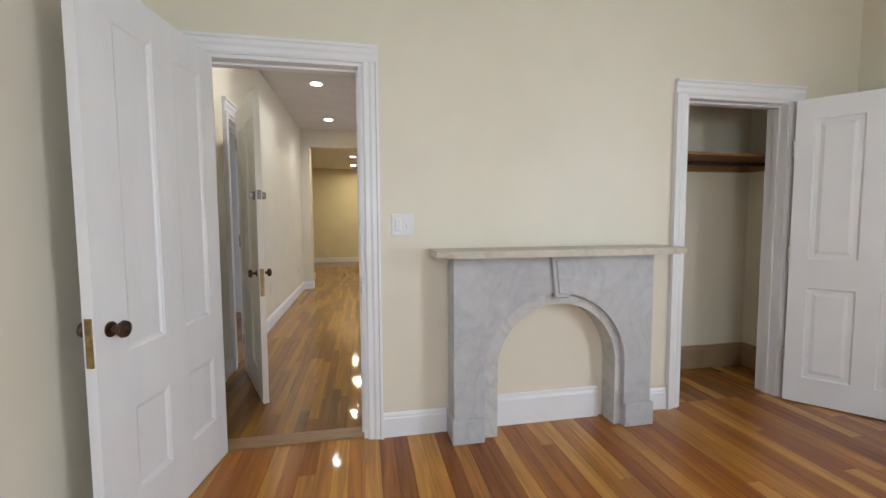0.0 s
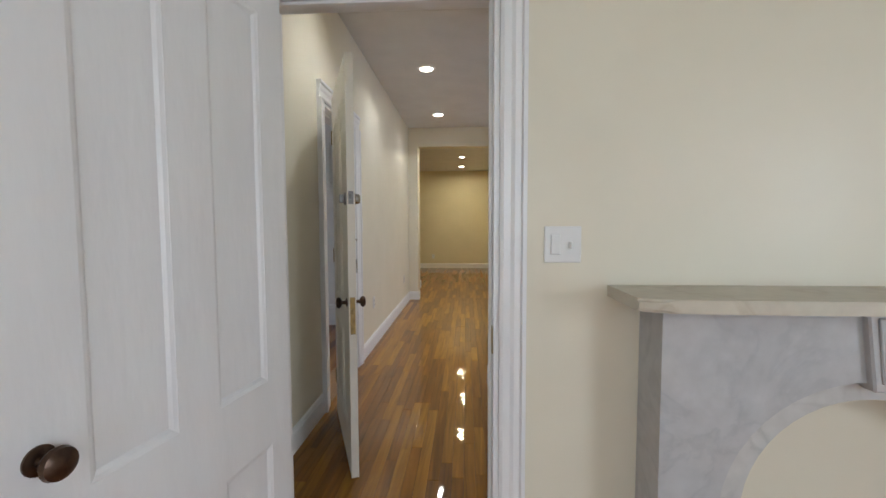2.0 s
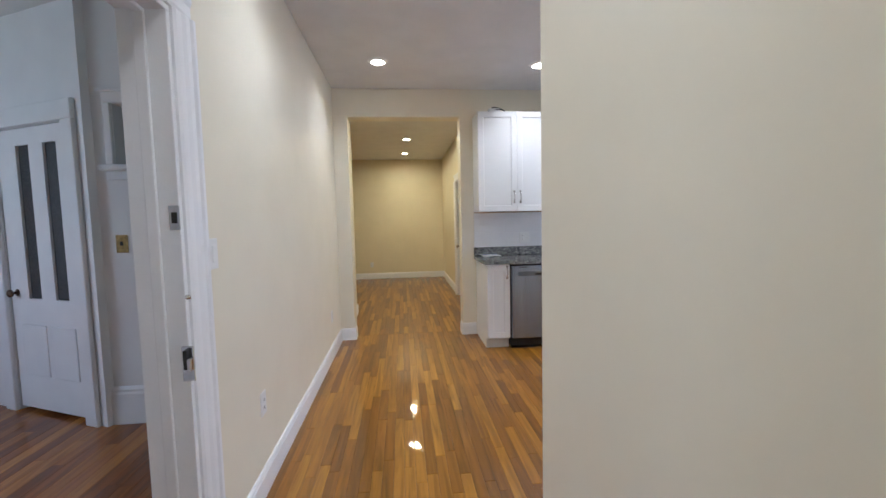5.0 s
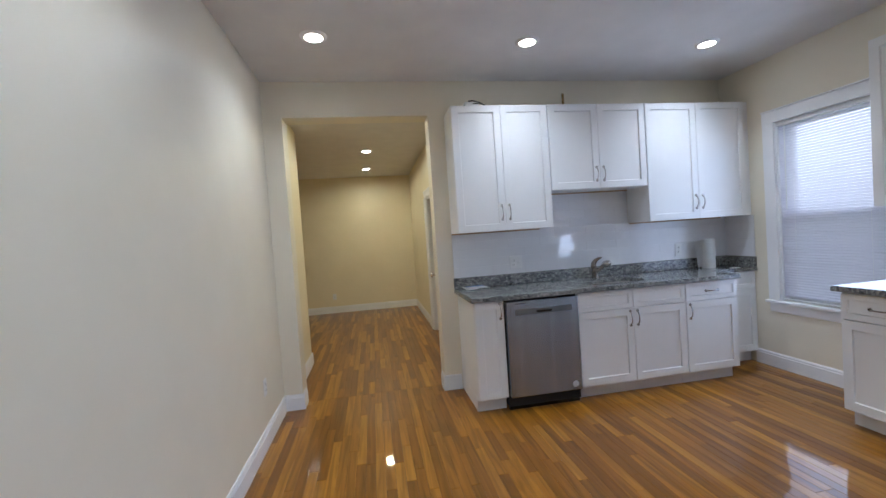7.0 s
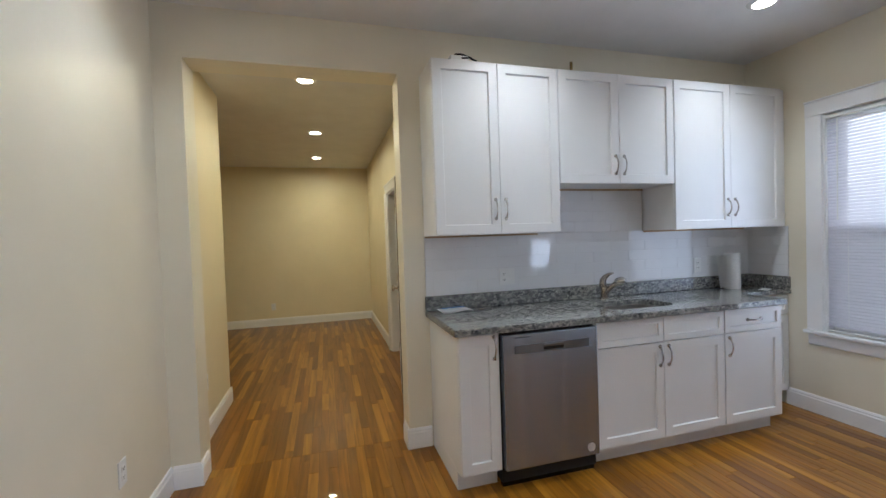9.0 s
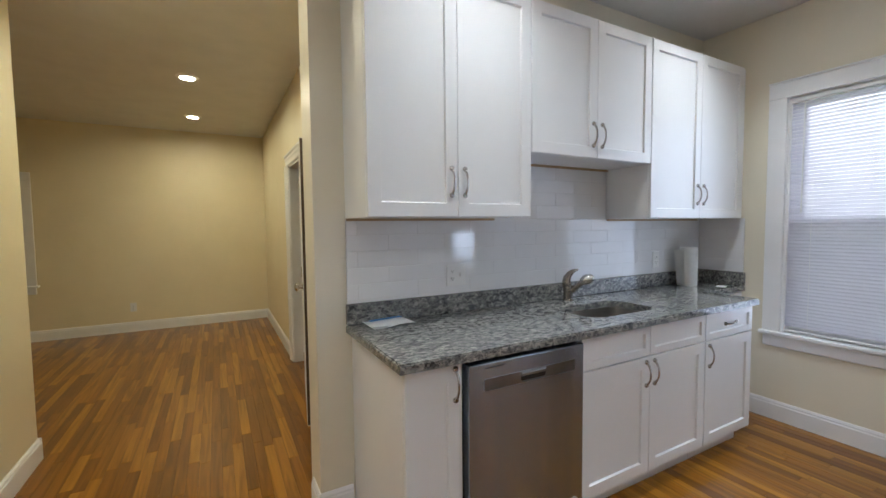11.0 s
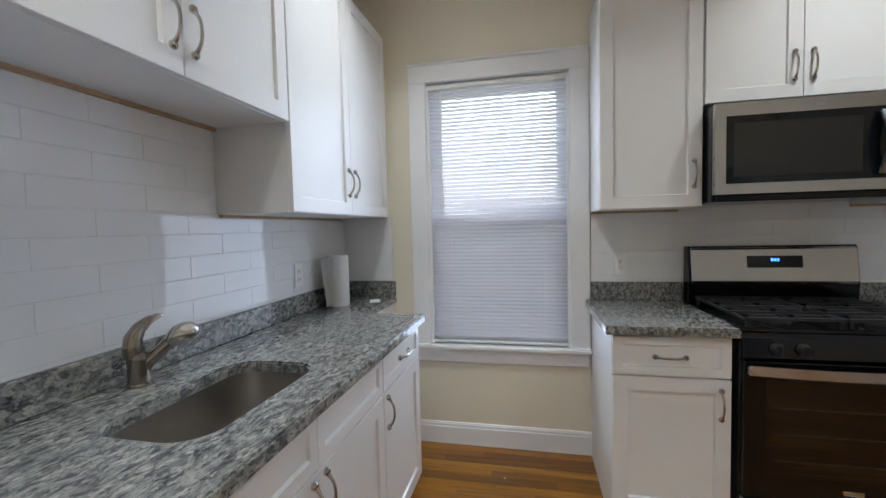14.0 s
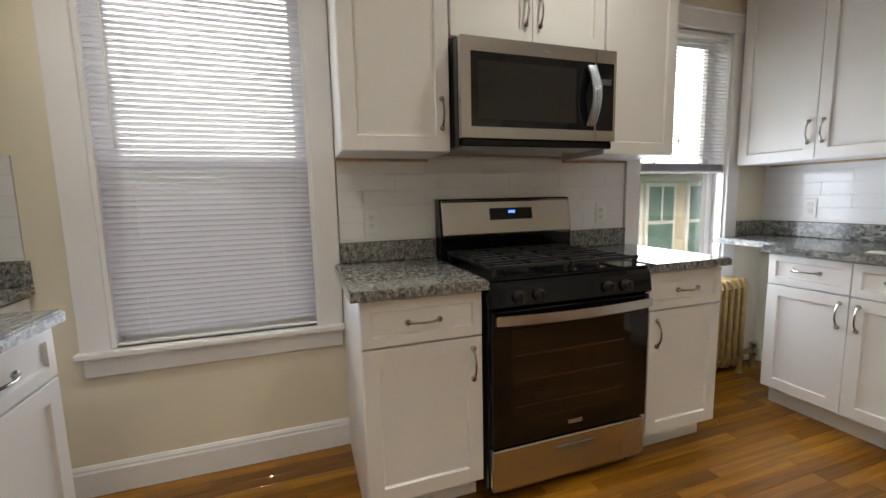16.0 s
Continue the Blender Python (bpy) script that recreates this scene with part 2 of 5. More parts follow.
CABEDGE = mat("raw_plywood", (0.48, 0.34, 0.20), (0.38, 0.26, 0.15), 20, 0.6, stretch=(1, 1, 6), bump=0.1)
OAK = wood("varnished_oak_boards", (0.175, 0.064, 0.003), (0.25, 0.098, 0.005), (0.375, 0.163, 0.013), 0.03)
PINE = wood("varnished_pine_boards", (0.27, 0.080, 0.007), (0.38, 0.132, 0.014), (0.60, 0.285, 0.05), 0.04)
PINEDARK = wood("dark_pine_boards", (0.15, 0.045, 0.007), (0.26, 0.088, 0.014), (0.46, 0.19, 0.038), 0.12)
SHELFWOOD = mat("stained_shelf_wood", (0.34, 0.20, 0.09), (0.24, 0.13, 0.055), 10, 0.4, stretch=(1, 10, 10), bump=0.08)
TANBASE = mat("tan_baseboard_paint", (0.34, 0.24, 0.14), (0.29, 0.20, 0.115), 8, 0.4, bump=0.05)
GRANITE = granite_mat()
MARBLE = marble_mat("grey_marble", (0.54, 0.54, 0.55), (0.46, 0.465, 0.48))
MARBLE3 = marble_mat("pale_marble", (0.62, 0.61, 0.59), (0.50, 0.495, 0.48))
MARBLE2 = marble_mat("worn_cream_marble", (0.60, 0.55, 0.45), (0.50, 0.44, 0.34))
# Upright bands in the steel's colour stand for streaks of reflected light.
STEEL = brushed(mat("brushed_steel_painted_sheen", (0.40, 0.445, 0.50), (0.31, 0.35, 0.40), 2.2, 0.20, 0.28, metal=0.97, bump=0.03, bscale=120, stretch=(7, 7, 0.12)))
# Darker steel puts the shade of a recess into the handle strip's colour.
DWSTRIP = mat("shaded_recess_steel", (0.24, 0.25, 0.265), (0.19, 0.20, 0.21), 8, 0.26, 0.34, metal=0.95)
STEELH = mat("brushed_stainless_steel_level", (0.60, 0.59, 0.58), (0.52, 0.51, 0.50), 60, 0.22, 0.3, metal=1.0, bump=0.03, bscale=120, stretch=(0.6, 0.6, 40))
SINKSTEEL = mat("satin_sink_steel", (0.50, 0.47, 0.43), (0.42, 0.39, 0.36), 30, 0.30, 0.4, metal=1.0, stretch=(1, 20, 20), bump=0.03)
DARKNICKEL = mat("dark_brushed_nickel", (0.36, 0.315, 0.265), (0.27, 0.235, 0.20), 30, 0.16, 0.24, metal=1.0)
NICKEL = mat("satin_nickel", (0.60, 0.57, 0.53), (0.54, 0.51, 0.47), 30, 0.18, 0.26, metal=1.0)
PEWTER = mat("satin_pewter", (0.52, 0.50, 0.475), (0.42, 0.40, 0.38), 40, 0.2, 0.28, metal=1.0)
DULLMETAL = mat("dull_lock_steel", (0.30, 0.29, 0.28), (0.20, 0.19, 0.185), 50, 0.38, 0.5, metal=0.9, bump=0.05)
CHROME = mat("bright_chrome", (0.75, 0.75, 0.76), (0.68, 0.68, 0.69), 30, 0.08, 0.14, metal=1.0)
BRONZE = mat("dark_bronze", (0.12, 0.075, 0.052), (0.06, 0.038, 0.028), 40, 0.25, 0.4, metal=0.85)
BRASS = mat("aged_brass", (0.42, 0.30, 0.12), (0.25, 0.18, 0.08), 40, 0.35, 0.5, metal=0.9)
BROWNEDGE = mat("dark_brown_edge", (0.075, 0.045, 0.028), (0.05, 0.03, 0.018), 14, 0.6, stretch=(6, 6, 1), bump=0.1)
RADIATOR = mat("bronze_radiator_paint", (0.42, 0.285, 0.115), (0.30, 0.195, 0.08), 18, 0.4, 0.5, metal=0.35, bump=0.1, bscale=90)
ENAMEL = mat("black_stove_enamel", (0.006, 0.006, 0.007), (0.0045, 0.0045, 0.005), 8, 0.06, 0.11, spec=0.42)
IRON = mat("cast_iron", (0.014, 0.014, 0.015), (0.009, 0.009, 0.01), 60, 0.5, 0.6, bump=0.2, bscale=300)
OVENGLASS = mat("dark_oven_glass", (0.010, 0.006, 0.005), (0.009, 0.0055, 0.0045), 4, 0.025, 0.04, coat=0.1, spec=0.6)
BLACKGLASS = mat("black_window_glass", (0.006, 0.007, 0.009), (0.005, 0.006, 0.008), 4, 0.04, 0.07)
GREYGLASS = mat("frosted_dark_door_glass", (0.05, 0.052, 0.055), (0.03, 0.032, 0.034), 60, 0.25, 0.4, bump=0.2, bscale=220)
RUBBER = mat("dark_gap", (0.012, 0.012, 0.012), None, 10, 0.7)
PLASTIC = mat("white_plastic", (0.80, 0.80, 0.79), (0.77, 0.77, 0.76), 10, 0.3, 0.36)
SLOT = mat("outlet_slot", (0.03, 0.03, 0.03), None, 10, 0.6)
TILE = mat("white_glazed_tile", (0.80, 0.80, 0.81), (0.775, 0.775, 0.785), 5, 0.03, 0.05, bump=0.02, bscale=9)
GROUT = mat("pale_grout", (0.75, 0.75, 0.745), None, 40, 0.8)
PAPER = mat("white_paper", (0.82, 0.82, 0.80), (0.78, 0.78, 0.77), 60, 0.8, bump=0.1, bscale=200)
BLUEINK = mat("blue_print", (0.05, 0.22, 0.55), None, 20, 0.6)
CLOCKGLOW = glow_mat("blue_clock_digits", (0.02, 0.12, 1.0), 1.6)
LENS = glow_mat("lamp_lens", (1.0, 0.86, 0.66), 14.0)
SLAT = slat_mat()
SCREEN, sn, sl = nodes_of("insect_screen_mesh")
sn["Principled BSDF"].inputs["Base Color"].default_value = (0.05, 0.05, 0.055, 1)
sn["Principled BSDF"].inputs["Alpha"].default_value = 0.32
CLEAR = glass_mat("window_glass")
STICKER = mat("silver_sticker", (0.62, 0.60, 0.57), (0.50, 0.47, 0.44), 80, 0.35)


# ---- mesh tools ----
def box(bm, x0, x1, y0, y1, z0, z1, bevel=0.0, seg=1):
    vs = [bm.verts.new((x, y, z)) for z in (z0, z1) for y in (y0, y1) for x in (x0, x1)]
    fs = [bm.faces.new([vs[i] for i in q]) for q in ((0, 2, 3, 1), (4, 5, 7, 6), (0, 1, 5, 4), (2, 6, 7, 3), (0, 4, 6, 2), (1, 3, 7, 5))]
    if bevel:
        es = list({e for f in fs for e in f.edges})
        bmesh.ops.bevel(bm, geom=es, offset=bevel, segments=seg, affect="EDGES", profile=0.5)
    return vs


def boxm(x0, x1, y0, y1, z0, z1, bevel=0.0, seg=1):
    bm = bmesh.new()
    box(bm, x0, x1, y0, y1, z0, z1, bevel, seg)
    return bm


def poly_prism(bm, pts, axis, a, b):
    """Extrudes a closed outline of (u, v) along an axis from a to b. axis x: (y, z); y: (x, z); z: (x, y)."""
    def at(u, v, w):
        return {"x": (w, u, v), "y": (u, w, v), "z": (u, v, w)}[axis]
    r0 = [bm.verts.new(at(u, v, a)) for u, v in pts]
    r1 = [bm.verts.new(at(u, v, b)) for u, v in pts]
    k = len(pts)
    for i in range(k):
        bm.faces.new((r0[i], r0[(i + 1) % k], r1[(i + 1) % k], r1[i]))
    bm.faces.new(r0[::-1])
    bm.faces.new(r1)


def slab_hole(bm, outer, inner, axis, a, b):
    """A slab of an outline with a hole through it."""
    def at(u, v, w):
        return {"x": (w, u, v), "y": (u, w, v), "z": (u, v, w)}[axis]
    rings = []
    for w in (a, b):
        loops, edges = [], []
        for pts in (outer, inner):
            vs = [bm.verts.new(at(u, v, w)) for u, v in pts]
            edges += [bm.edges.new((vs[i], vs[(i + 1) % len(vs)])) for i in range(len(vs))]
            loops.append(vs)
        bmesh.ops.triangle_fill(bm, use_beauty=True, use_dissolve=False, edges=edges)
        rings.append(loops)
    for k in range(2):
        p, q = rings[0][k], rings[1][k]
        for i in range(len(p)):
            bm.faces.new((p[i], p[(i + 1) % len(p)], q[(i + 1) % len(p)], q[i]))


def lathe(bm, profile, centre=(0, 0, 0), axis="z", seg=20):
    """Turns a profile of (radius, height) about an axis."""
    def at(r, h, a):
        u, v = r * math.cos(a), r * math.sin(a)
        p = {"z": (u, v, h), "y": (u, h, v), "x": (h, u, v)}[axis]
        return tuple(c + d for c, d in zip(centre, p))
    rings = [[bm.verts.new(at(max(r, 1e-4), h, 2 * math.pi * i / seg)) for i in range(seg)] for r, h in profile]
    for p, q in zip(rings, rings[1:]):
        for i in range(seg):
            bm.faces.new((p[i], p[(i + 1) % seg], q[(i + 1) % seg], q[i]))
    bm.faces.new(rings[0][::-1])
    bm.faces.new(rings[-1])


def tube(bm, pts, r, seg=8, radii=None):
    """A round bar through points."""
    rings, u = [], None
    for i, p in enumerate(pts):
        p = Vector(p)
        d = (Vector(pts[min(i + 1, len(pts) - 1)]) - Vector(pts[max(i - 1, 0)])).normalized()
        if u is None:
            u = d.cross(Vector((0, 0, 1)) if abs(d.z) < 0.9 else Vector((1, 0, 0)))
        u = (u - d * u.dot(d)).normalized()
        v = u.cross(d)
        rr = radii[i] if radii else r
        rings.append([bm.verts.new(p + rr * (math.cos(2 * math.pi * k / seg) * u + math.sin(2 * math.pi * k / seg) * v)) for k in range(seg)])
    for p, q in zip(rings, rings[1:]):
        for k in range(seg):
            bm.faces.new((p[k], p[(k + 1) % seg], q[(k + 1) % seg], q[k]))
    bm.faces.new(rings[0][::-1])
    bm.faces.new(rings[-1])


def round_rect(u0, u1, v0, v1, r, seg=6):
    pts = []
    for cu, cv, a0 in ((u1 - r, v1 - r, 0), (u0 + r, v1 - r, 90), (u0 + r, v0 + r, 180), (u1 - r, v0 + r, 270)):
        for i in range(seg + 1):
            a = radians(a0 + 90 * i / seg)
            pts.append((cu + r * math.cos(a), cv + r * math.sin(a)))
    return pts


def finish(name, bm, material, smooth=False):
    bmesh.ops.recalc_face_normals(bm, faces=bm.faces)
    me = bpy.data.meshes.new(name)
    bm.to_mesh(me)
    bm.free()
    me.materials.append(material)
    if smooth:
        for p in me.polygons:
            p.use_smooth = True
        me.set_sharp_from_angle(angle=radians(38))
    return new(name, me)


def thing(name, label, category, m=None, group="", kind=""):
    ob = new(name)
    ob.empty_display_size = 0.1
    if m is not None:
        ob.matrix_world = m
    return tagged(ob, label, category, group, kind)


def part(name, bm, material, parent, label="", smooth=False):
    ob = finish(name, bm, material, smooth)
    ob.parent = parent
    return tagged(ob, label) if label else ob


def solid(name, bm, material, label, category="", kind="", smooth=False, group=""):
    return tagged(finish(name, bm, material, smooth), label, category, group, kind)


# ---- structure ----
H, HFAR = 2.81, 2.735


def wall(name, axis, a, b, u0, u1, z1, openings=(), material=CREAM, label="cream painted plaster wall", z0=0.0):
    """A wall between a and b across its thickness, u0 to u1 along it, with openings (u, u, z, z) right through."""
    bm = bmesh.new()

    def add(p, q, r, s):
        if q - p > 1e-4 and s - r > 1e-4:
            if axis == "y":
                box(bm, p, q, a, b, r, s)
            else:
                box(bm, a, b, p, q, r, s)
    u = u0
    for p, q, r, s in sorted(openings):
        add(u, p, z0, z1)
        add(p, q, z0, r)
        add(p, q, s, z1)
        u = q
    add(u, u1, z0, z1)
    return solid(name, bm, material, label, kind="structure")


D1 = (-0.69, 0.105, 0.0, 2.025)
CLO = (2.06, 2.84, 0.0, 1.965)
D2 = (3.90, 4.66, 0.0, 2.06)
W1 = (6.525, 7.36, 0.63, 2.22)
W2 = (3.90, 4.63, 0.63, 2.22)
FD = (9.68, 10.42, 0.0, 2.0)
wall("wall_bedroom_north", "y", 2.53, 2.67, -1.135, 3.50, H, (D1, CLO))
wall("wall_bedroom_west", "x", -1.0, -0.88, -1.9, 2.53, H)
# The opening here is unseen, made for the added east lamp.
wall("wall_bedroom_east", "x", 3.38, 3.50, -1.9, 2.53, H, ((-1.05, -0.05, 0.7, 2.3),))
wall("wall_bedroom_south", "y", -2.05, -1.9, -1.0, 3.5, H, ((-0.1, 0.9, 0.7, 2.3),))
wall("wall_hall_west", "x", -1.10, -0.955, 2.67, 7.93, H, (D2,))
wall("wall_hall_east", "x", 0.175, 0.30, 2.67, 4.37, H)
wall("wall_kitchen_south", "y", 3.41, 3.51, 0.30, 3.475, H)
wall("wall_kitchen_east", "x", 3.475, 3.63, 3.41, 8.08, H, (W1, W2))
wall("wall_kitchen_north", "y", 7.93, 8.14, -1.135, 3.475, H, ((-0.80, 0.455, 0.0, 2.505),))
wall("wall_far_room_stub", "x", -1.05, -0.92, 8.08, 9.30, H, material=WARMLIT_CREAM)
wall("wall_far_room_south", "y", 9.18, 9.30, -3.7, -1.05, H, material=WARMLIT_CREAM)
wall("wall_far_room_west", "x", -3.82, -3.7, 9.18, 12.98, H, material=WARMLIT_CREAM)
wall("wall_far_room_north", "y", 12.86, 12.98, -3.7, 0.85, H, ((-2.9, -2.06, 0.70, 1.98),), WARMLIT_CREAM)
wall("wall_far_room_east", "x", 0.73, 0.85, 8.08, 12.86, H, (FD,), WARMLIT_CREAM)
wall("wall_side_room", "x", 2.0, 2.1, 8.08, 12.86, H, material=WARMLIT_CREAM)
wall("wall_side_room_north", "y", 12.86, 12.98, 0.85, 2.1, H, material=WARMLIT_CREAM)
wall("wall_closet_back", "y", 3.11, 3.16, 1.95, 3.30, H)
wall("wall_closet_west", "x", 1.95, 2.0, 2.67, 3.11, H)
wall("wall_closet_east", "x", 3.17, 3.25, 2.67, 3.11, H)
# entry vestibule beyond the hall door
wall("wall_vestibule_north", "y", 6.17, 6.42, -2.36, -1.135, H, ((-2.10, -1.73, 1.762, 2.162),), VESTW, "cool white painted vestibule wall")
wall("wall_vestibule_south", "y", 2.9, 3.0, -4.6, -1.135, H, (), VESTW, "cool white painted vestibule wall")
# This wall's opening is unseen, made for the added vestibule lamp.
wall("wall_vestibule_west", "x", -4.6, -4.5, 3.0, 7.4, H, ((4.4, 5.4, 0.8, 2.4),), VESTW, "cool white painted vestibule wall")
ang = thing("wall_vestibule_angled", "cool white angled wall around the entry door", "wall", pose(-2.36, 6.17, 0, 0, 0, 180 - 24.5), kind="structure")
bm = bmesh.new()
for b in ((-0.12, 0.06, 0, H), (0.06, 0.84, 2.06, H), (0.84, 2.6, 0, H)):
    box(bm, b[0], b[1], -0.14, 0, b[2], b[3])
part("wall_panel", bm, VESTW, ang)
# Unseen box behind the door, added to stop light leaking under it.
part("light_stop", boxm(0.0, 0.9, -0.4, -0.15, 0.0, 2.1), RUBBER, ang)

ceil = bmesh.new()
box(ceil, -1.135, 3.63, -2.05, 8.08, H, H + 0.12)
solid("ceiling", ceil, CEIL, "flat white plaster ceiling with recessed lamps", kind="structure")
solid("ceiling_far_room", boxm(-3.7, 0.73, 8.08, 12.86, HFAR, HFAR + 0.07), CEIL, "flat white plaster ceiling of the far room", kind="structure")
solid("ceiling_side_room", boxm(0.85, 2.0, 8.08, 12.86, HFAR, HFAR + 0.07), CEIL, "flat white plaster ceiling", kind="structure")
solid("ceiling_vestibule", boxm(-4.6, -1.135, 2.9, 7.4, H, H + 0.12), CEIL, "flat white vestibule ceiling", kind="structure")
# Unseen lid over the ceilings, added to keep the sky's light out.
solid("unseen_lid", boxm(-4.7, 3.63, -2.05, 13.0, H + 0.13, H + 0.2), CEIL, "unseen lid that keeps sky light out of the rooms", kind="structure")


def run_profile(bm, axis, u0, u1, face, out, profile):
    """A moulding of (depth, height) run along a wall's face; out is the side to which it stands proud."""
    poly_prism(bm, [(face + out * d, z) for d, z in profile], axis, u0, u1)


BASE = [(0, 0), (0.016, 0), (0.016, 0.105), (0.012, 0.112), (0.012, 0.122), (0.005, 0.135), (0, 0.135)]
BASETALL = [(0, 0), (0.018, 0), (0.018, 0.15), (0.012, 0.165), (0.010, 0.178), (0, 0.185)]


def baseboard(axis, u0, u1, face, out, profile=BASE, material=TRIM, label="white painted moulded baseboard"):
    bm = bmesh.new()
    run_profile(bm, axis, u0, u1, face, out, profile)
    return solid("baseboard", bm, material, label, kind="structure")


# axis names the direction that the board runs in
for ax, u0, u1, face, out in (
    ("x", 0.19, 0.552, 2.53, -1), ("x", 1.755, 1.974, 2.53, -1), ("x", 2.93, 3.38, 2.53, -1),
    ("y", -1.9, 2.53, -0.88, 1), ("y", -1.9, 2.53, 3.38, -1),
    ("y", 2.76, 3.785, -0.955, 1), ("y", 4.775, 7.93, -0.955, 1), ("y", 2.78, 4.37, 0.175, -1),
    ("x", 0.16, 0.316, 4.37, 1), ("y", 3.51, 4.37, 0.30, 1), ("x", 0.316, 1.5, 3.51, 1),
    ("x", -0.939, -0.785, 7.93, -1), ("y", 7.915, 8.08, -0.80, 1), ("x", 0.44, 0.61, 7.93, -1), ("y", 7.915, 8.08, 0.455, -1),
    ("y", 8.08, 9.30, -0.92, 1), ("x", -3.7, 0.73, 12.86, -1), ("y", 10.53, 12.845, 0.73, -1), ("y", 8.08, 9.57, 0.73, -1),
    ("y", 9.3, 12.86, -3.7, 1), ("x", -3.7, -0.904, 9.30, 1), ("x", 0.455, 0.73, 8.08, 1),
    ("y", 6.415, 7.62, 3.475, -1), ("y", 3.95, 4.73, 3.475, -1)):
    baseboard(ax, u0, u1, face, out)
baseboard("x", 0.80, 1.495, 2.53, -1, BASETALL, TRIM, "tall white baseboard inside the blind fireplace")
for ax, u0, u1, face, out in (("x", 2.0, 3.17, 3.11, -1), ("y", 2.67, 3.11, 3.17, -1), ("y", 2.67, 3.11, 2.0, 1)):
    baseboard(ax, u0, u1, face, out, BASETALL, TANBASE, "tan painted closet baseboard")
VB = [(0, 0), (0.02, 0), (0.02, 0.21), (0.014, 0.225), (0.014, 0.24), (0, 0.262)]
baseboard("x", -2.36, -1.135, 6.17, -1, VB, VESTW, "tall white vestibule baseboard with moulded cap")


def casing(name, axis, face, out, u0, u1, z0, z1, w, label, sill=False, plain=False, skip=()):
    """Moulded boards around an opening u0..u1, up to z1, on a wall's face."""
    t = thing(name, label, "trim", kind="structure")
    prof = [(0, 0), (0.012, 0), (0.018, 0.012), (0.018, 0.4 * w), (0.024, 0.55 * w), (0.024, 0.78 * w), (0.032, 0.85 * w), (0.032, w), (0, w)]
    if plain:
        prof = [(0, 0), (0.018, 0), (0.021, 0.003), (0.021, w - 0.003), (0.018, w), (0, w)]

    def put(kind, bm):
        part(kind, bm, TRIM, t)
    for k, (u, s) in enumerate(((u0, -1), (u1, 1))):
        if k in skip:
            continue
        bm = bmesh.new()
        pts = [(u + s * v, face + out * d) if axis == "x" else (face + out * d, u + s * v) for d, v in prof]
        poly_prism(bm, pts, "z", z0, z1 + 0.0)
        put("side_casing", bm)
    bm = bmesh.new()
    pts = [(face + out * d, z1 + v) for d, v in prof]
    poly_prism(bm, pts, axis, u0 - w, u1 + w)
    put("head_casing", bm)
    return t


def jamb(name, axis, a, b, u0, u1, z1, label, z0=0.0, stop=0.0):
    """The lining of a doorway through a wall."""
    t = thing(name, label, "door frame", kind="structure")
    for kind, p, q, r, s in (("side_jamb", u0, u0 + 0.02, z0, z1 - 0.02), ("side_jamb", u1 - 0.02, u1, z0, z1 - 0.02), ("head_jamb", u0, u1, z1 - 0.02, z1)):
        part(kind, boxm(p, q, a, b, r, s, 0.002) if axis == "x" else boxm(a, b, p, q, r, s, 0.002), TRIM, t)
    if stop:
        for kind, p, q, r, s in (("door_stop", u0 + 0.02, u0 + 0.032, z0, z1 - 0.032), ("door_stop", u1 - 0.032, u1 - 0.02, z0, z1 - 0.032), ("door_stop", u0 + 0.02, u1 - 0.02, z1 - 0.032, z1 - 0.02)):
            part(kind, boxm(p, q, stop, stop + 0.035, r, s, 0.002) if axis == "x" else boxm(stop, stop + 0.035, p, q, r, s, 0.002), TRIM, t)
    return t


casing("trim", "x", 2.53, -1, D1[0], D1[1], 0, D1[3], 0.085, "white moulded casing of the bedroom doorway")
casing("trim", "x", 2.67, 1, D1[0], D1[1], 0, D1[3], 0.07, "white moulded casing on the hall side of the doorway")
jamb("door_frame_1", "x", 2.527, 2.673, D1[0], D1[1], D1[3] + 0.0, "white painted lining of the bedroom doorway", stop=2.585)
casing("trim", "x", 2.53, -1, CLO[0], CLO[1], 0, CLO[3], 0.085, "white moulded casing of the closet doorway")
jamb("door_frame_2", "x", 2.527, 2.673, CLO[0], CLO[1], CLO[3], "white painted lining of the closet doorway", stop=2.58)
casing("trim", "y", -0.955, 1, D2[0], D2[1], 0, D2[3], 0.11, "white moulded casing of the entry doorway")
jamb("door_frame_3", "y", -1.105, -0.952, D2[0], D2[1], D2[3], "white painted lining of the entry doorway", stop=-1.05)
casing("trim", "y", 0.73, -1, FD[0], FD[1], 0, FD[3], 0.105, "white moulded casing of the far room doorway")
jamb("door_frame_4", "y", 0.727, 0.853, FD[0], FD[1], FD[3], "white painted lining of the far room doorway")


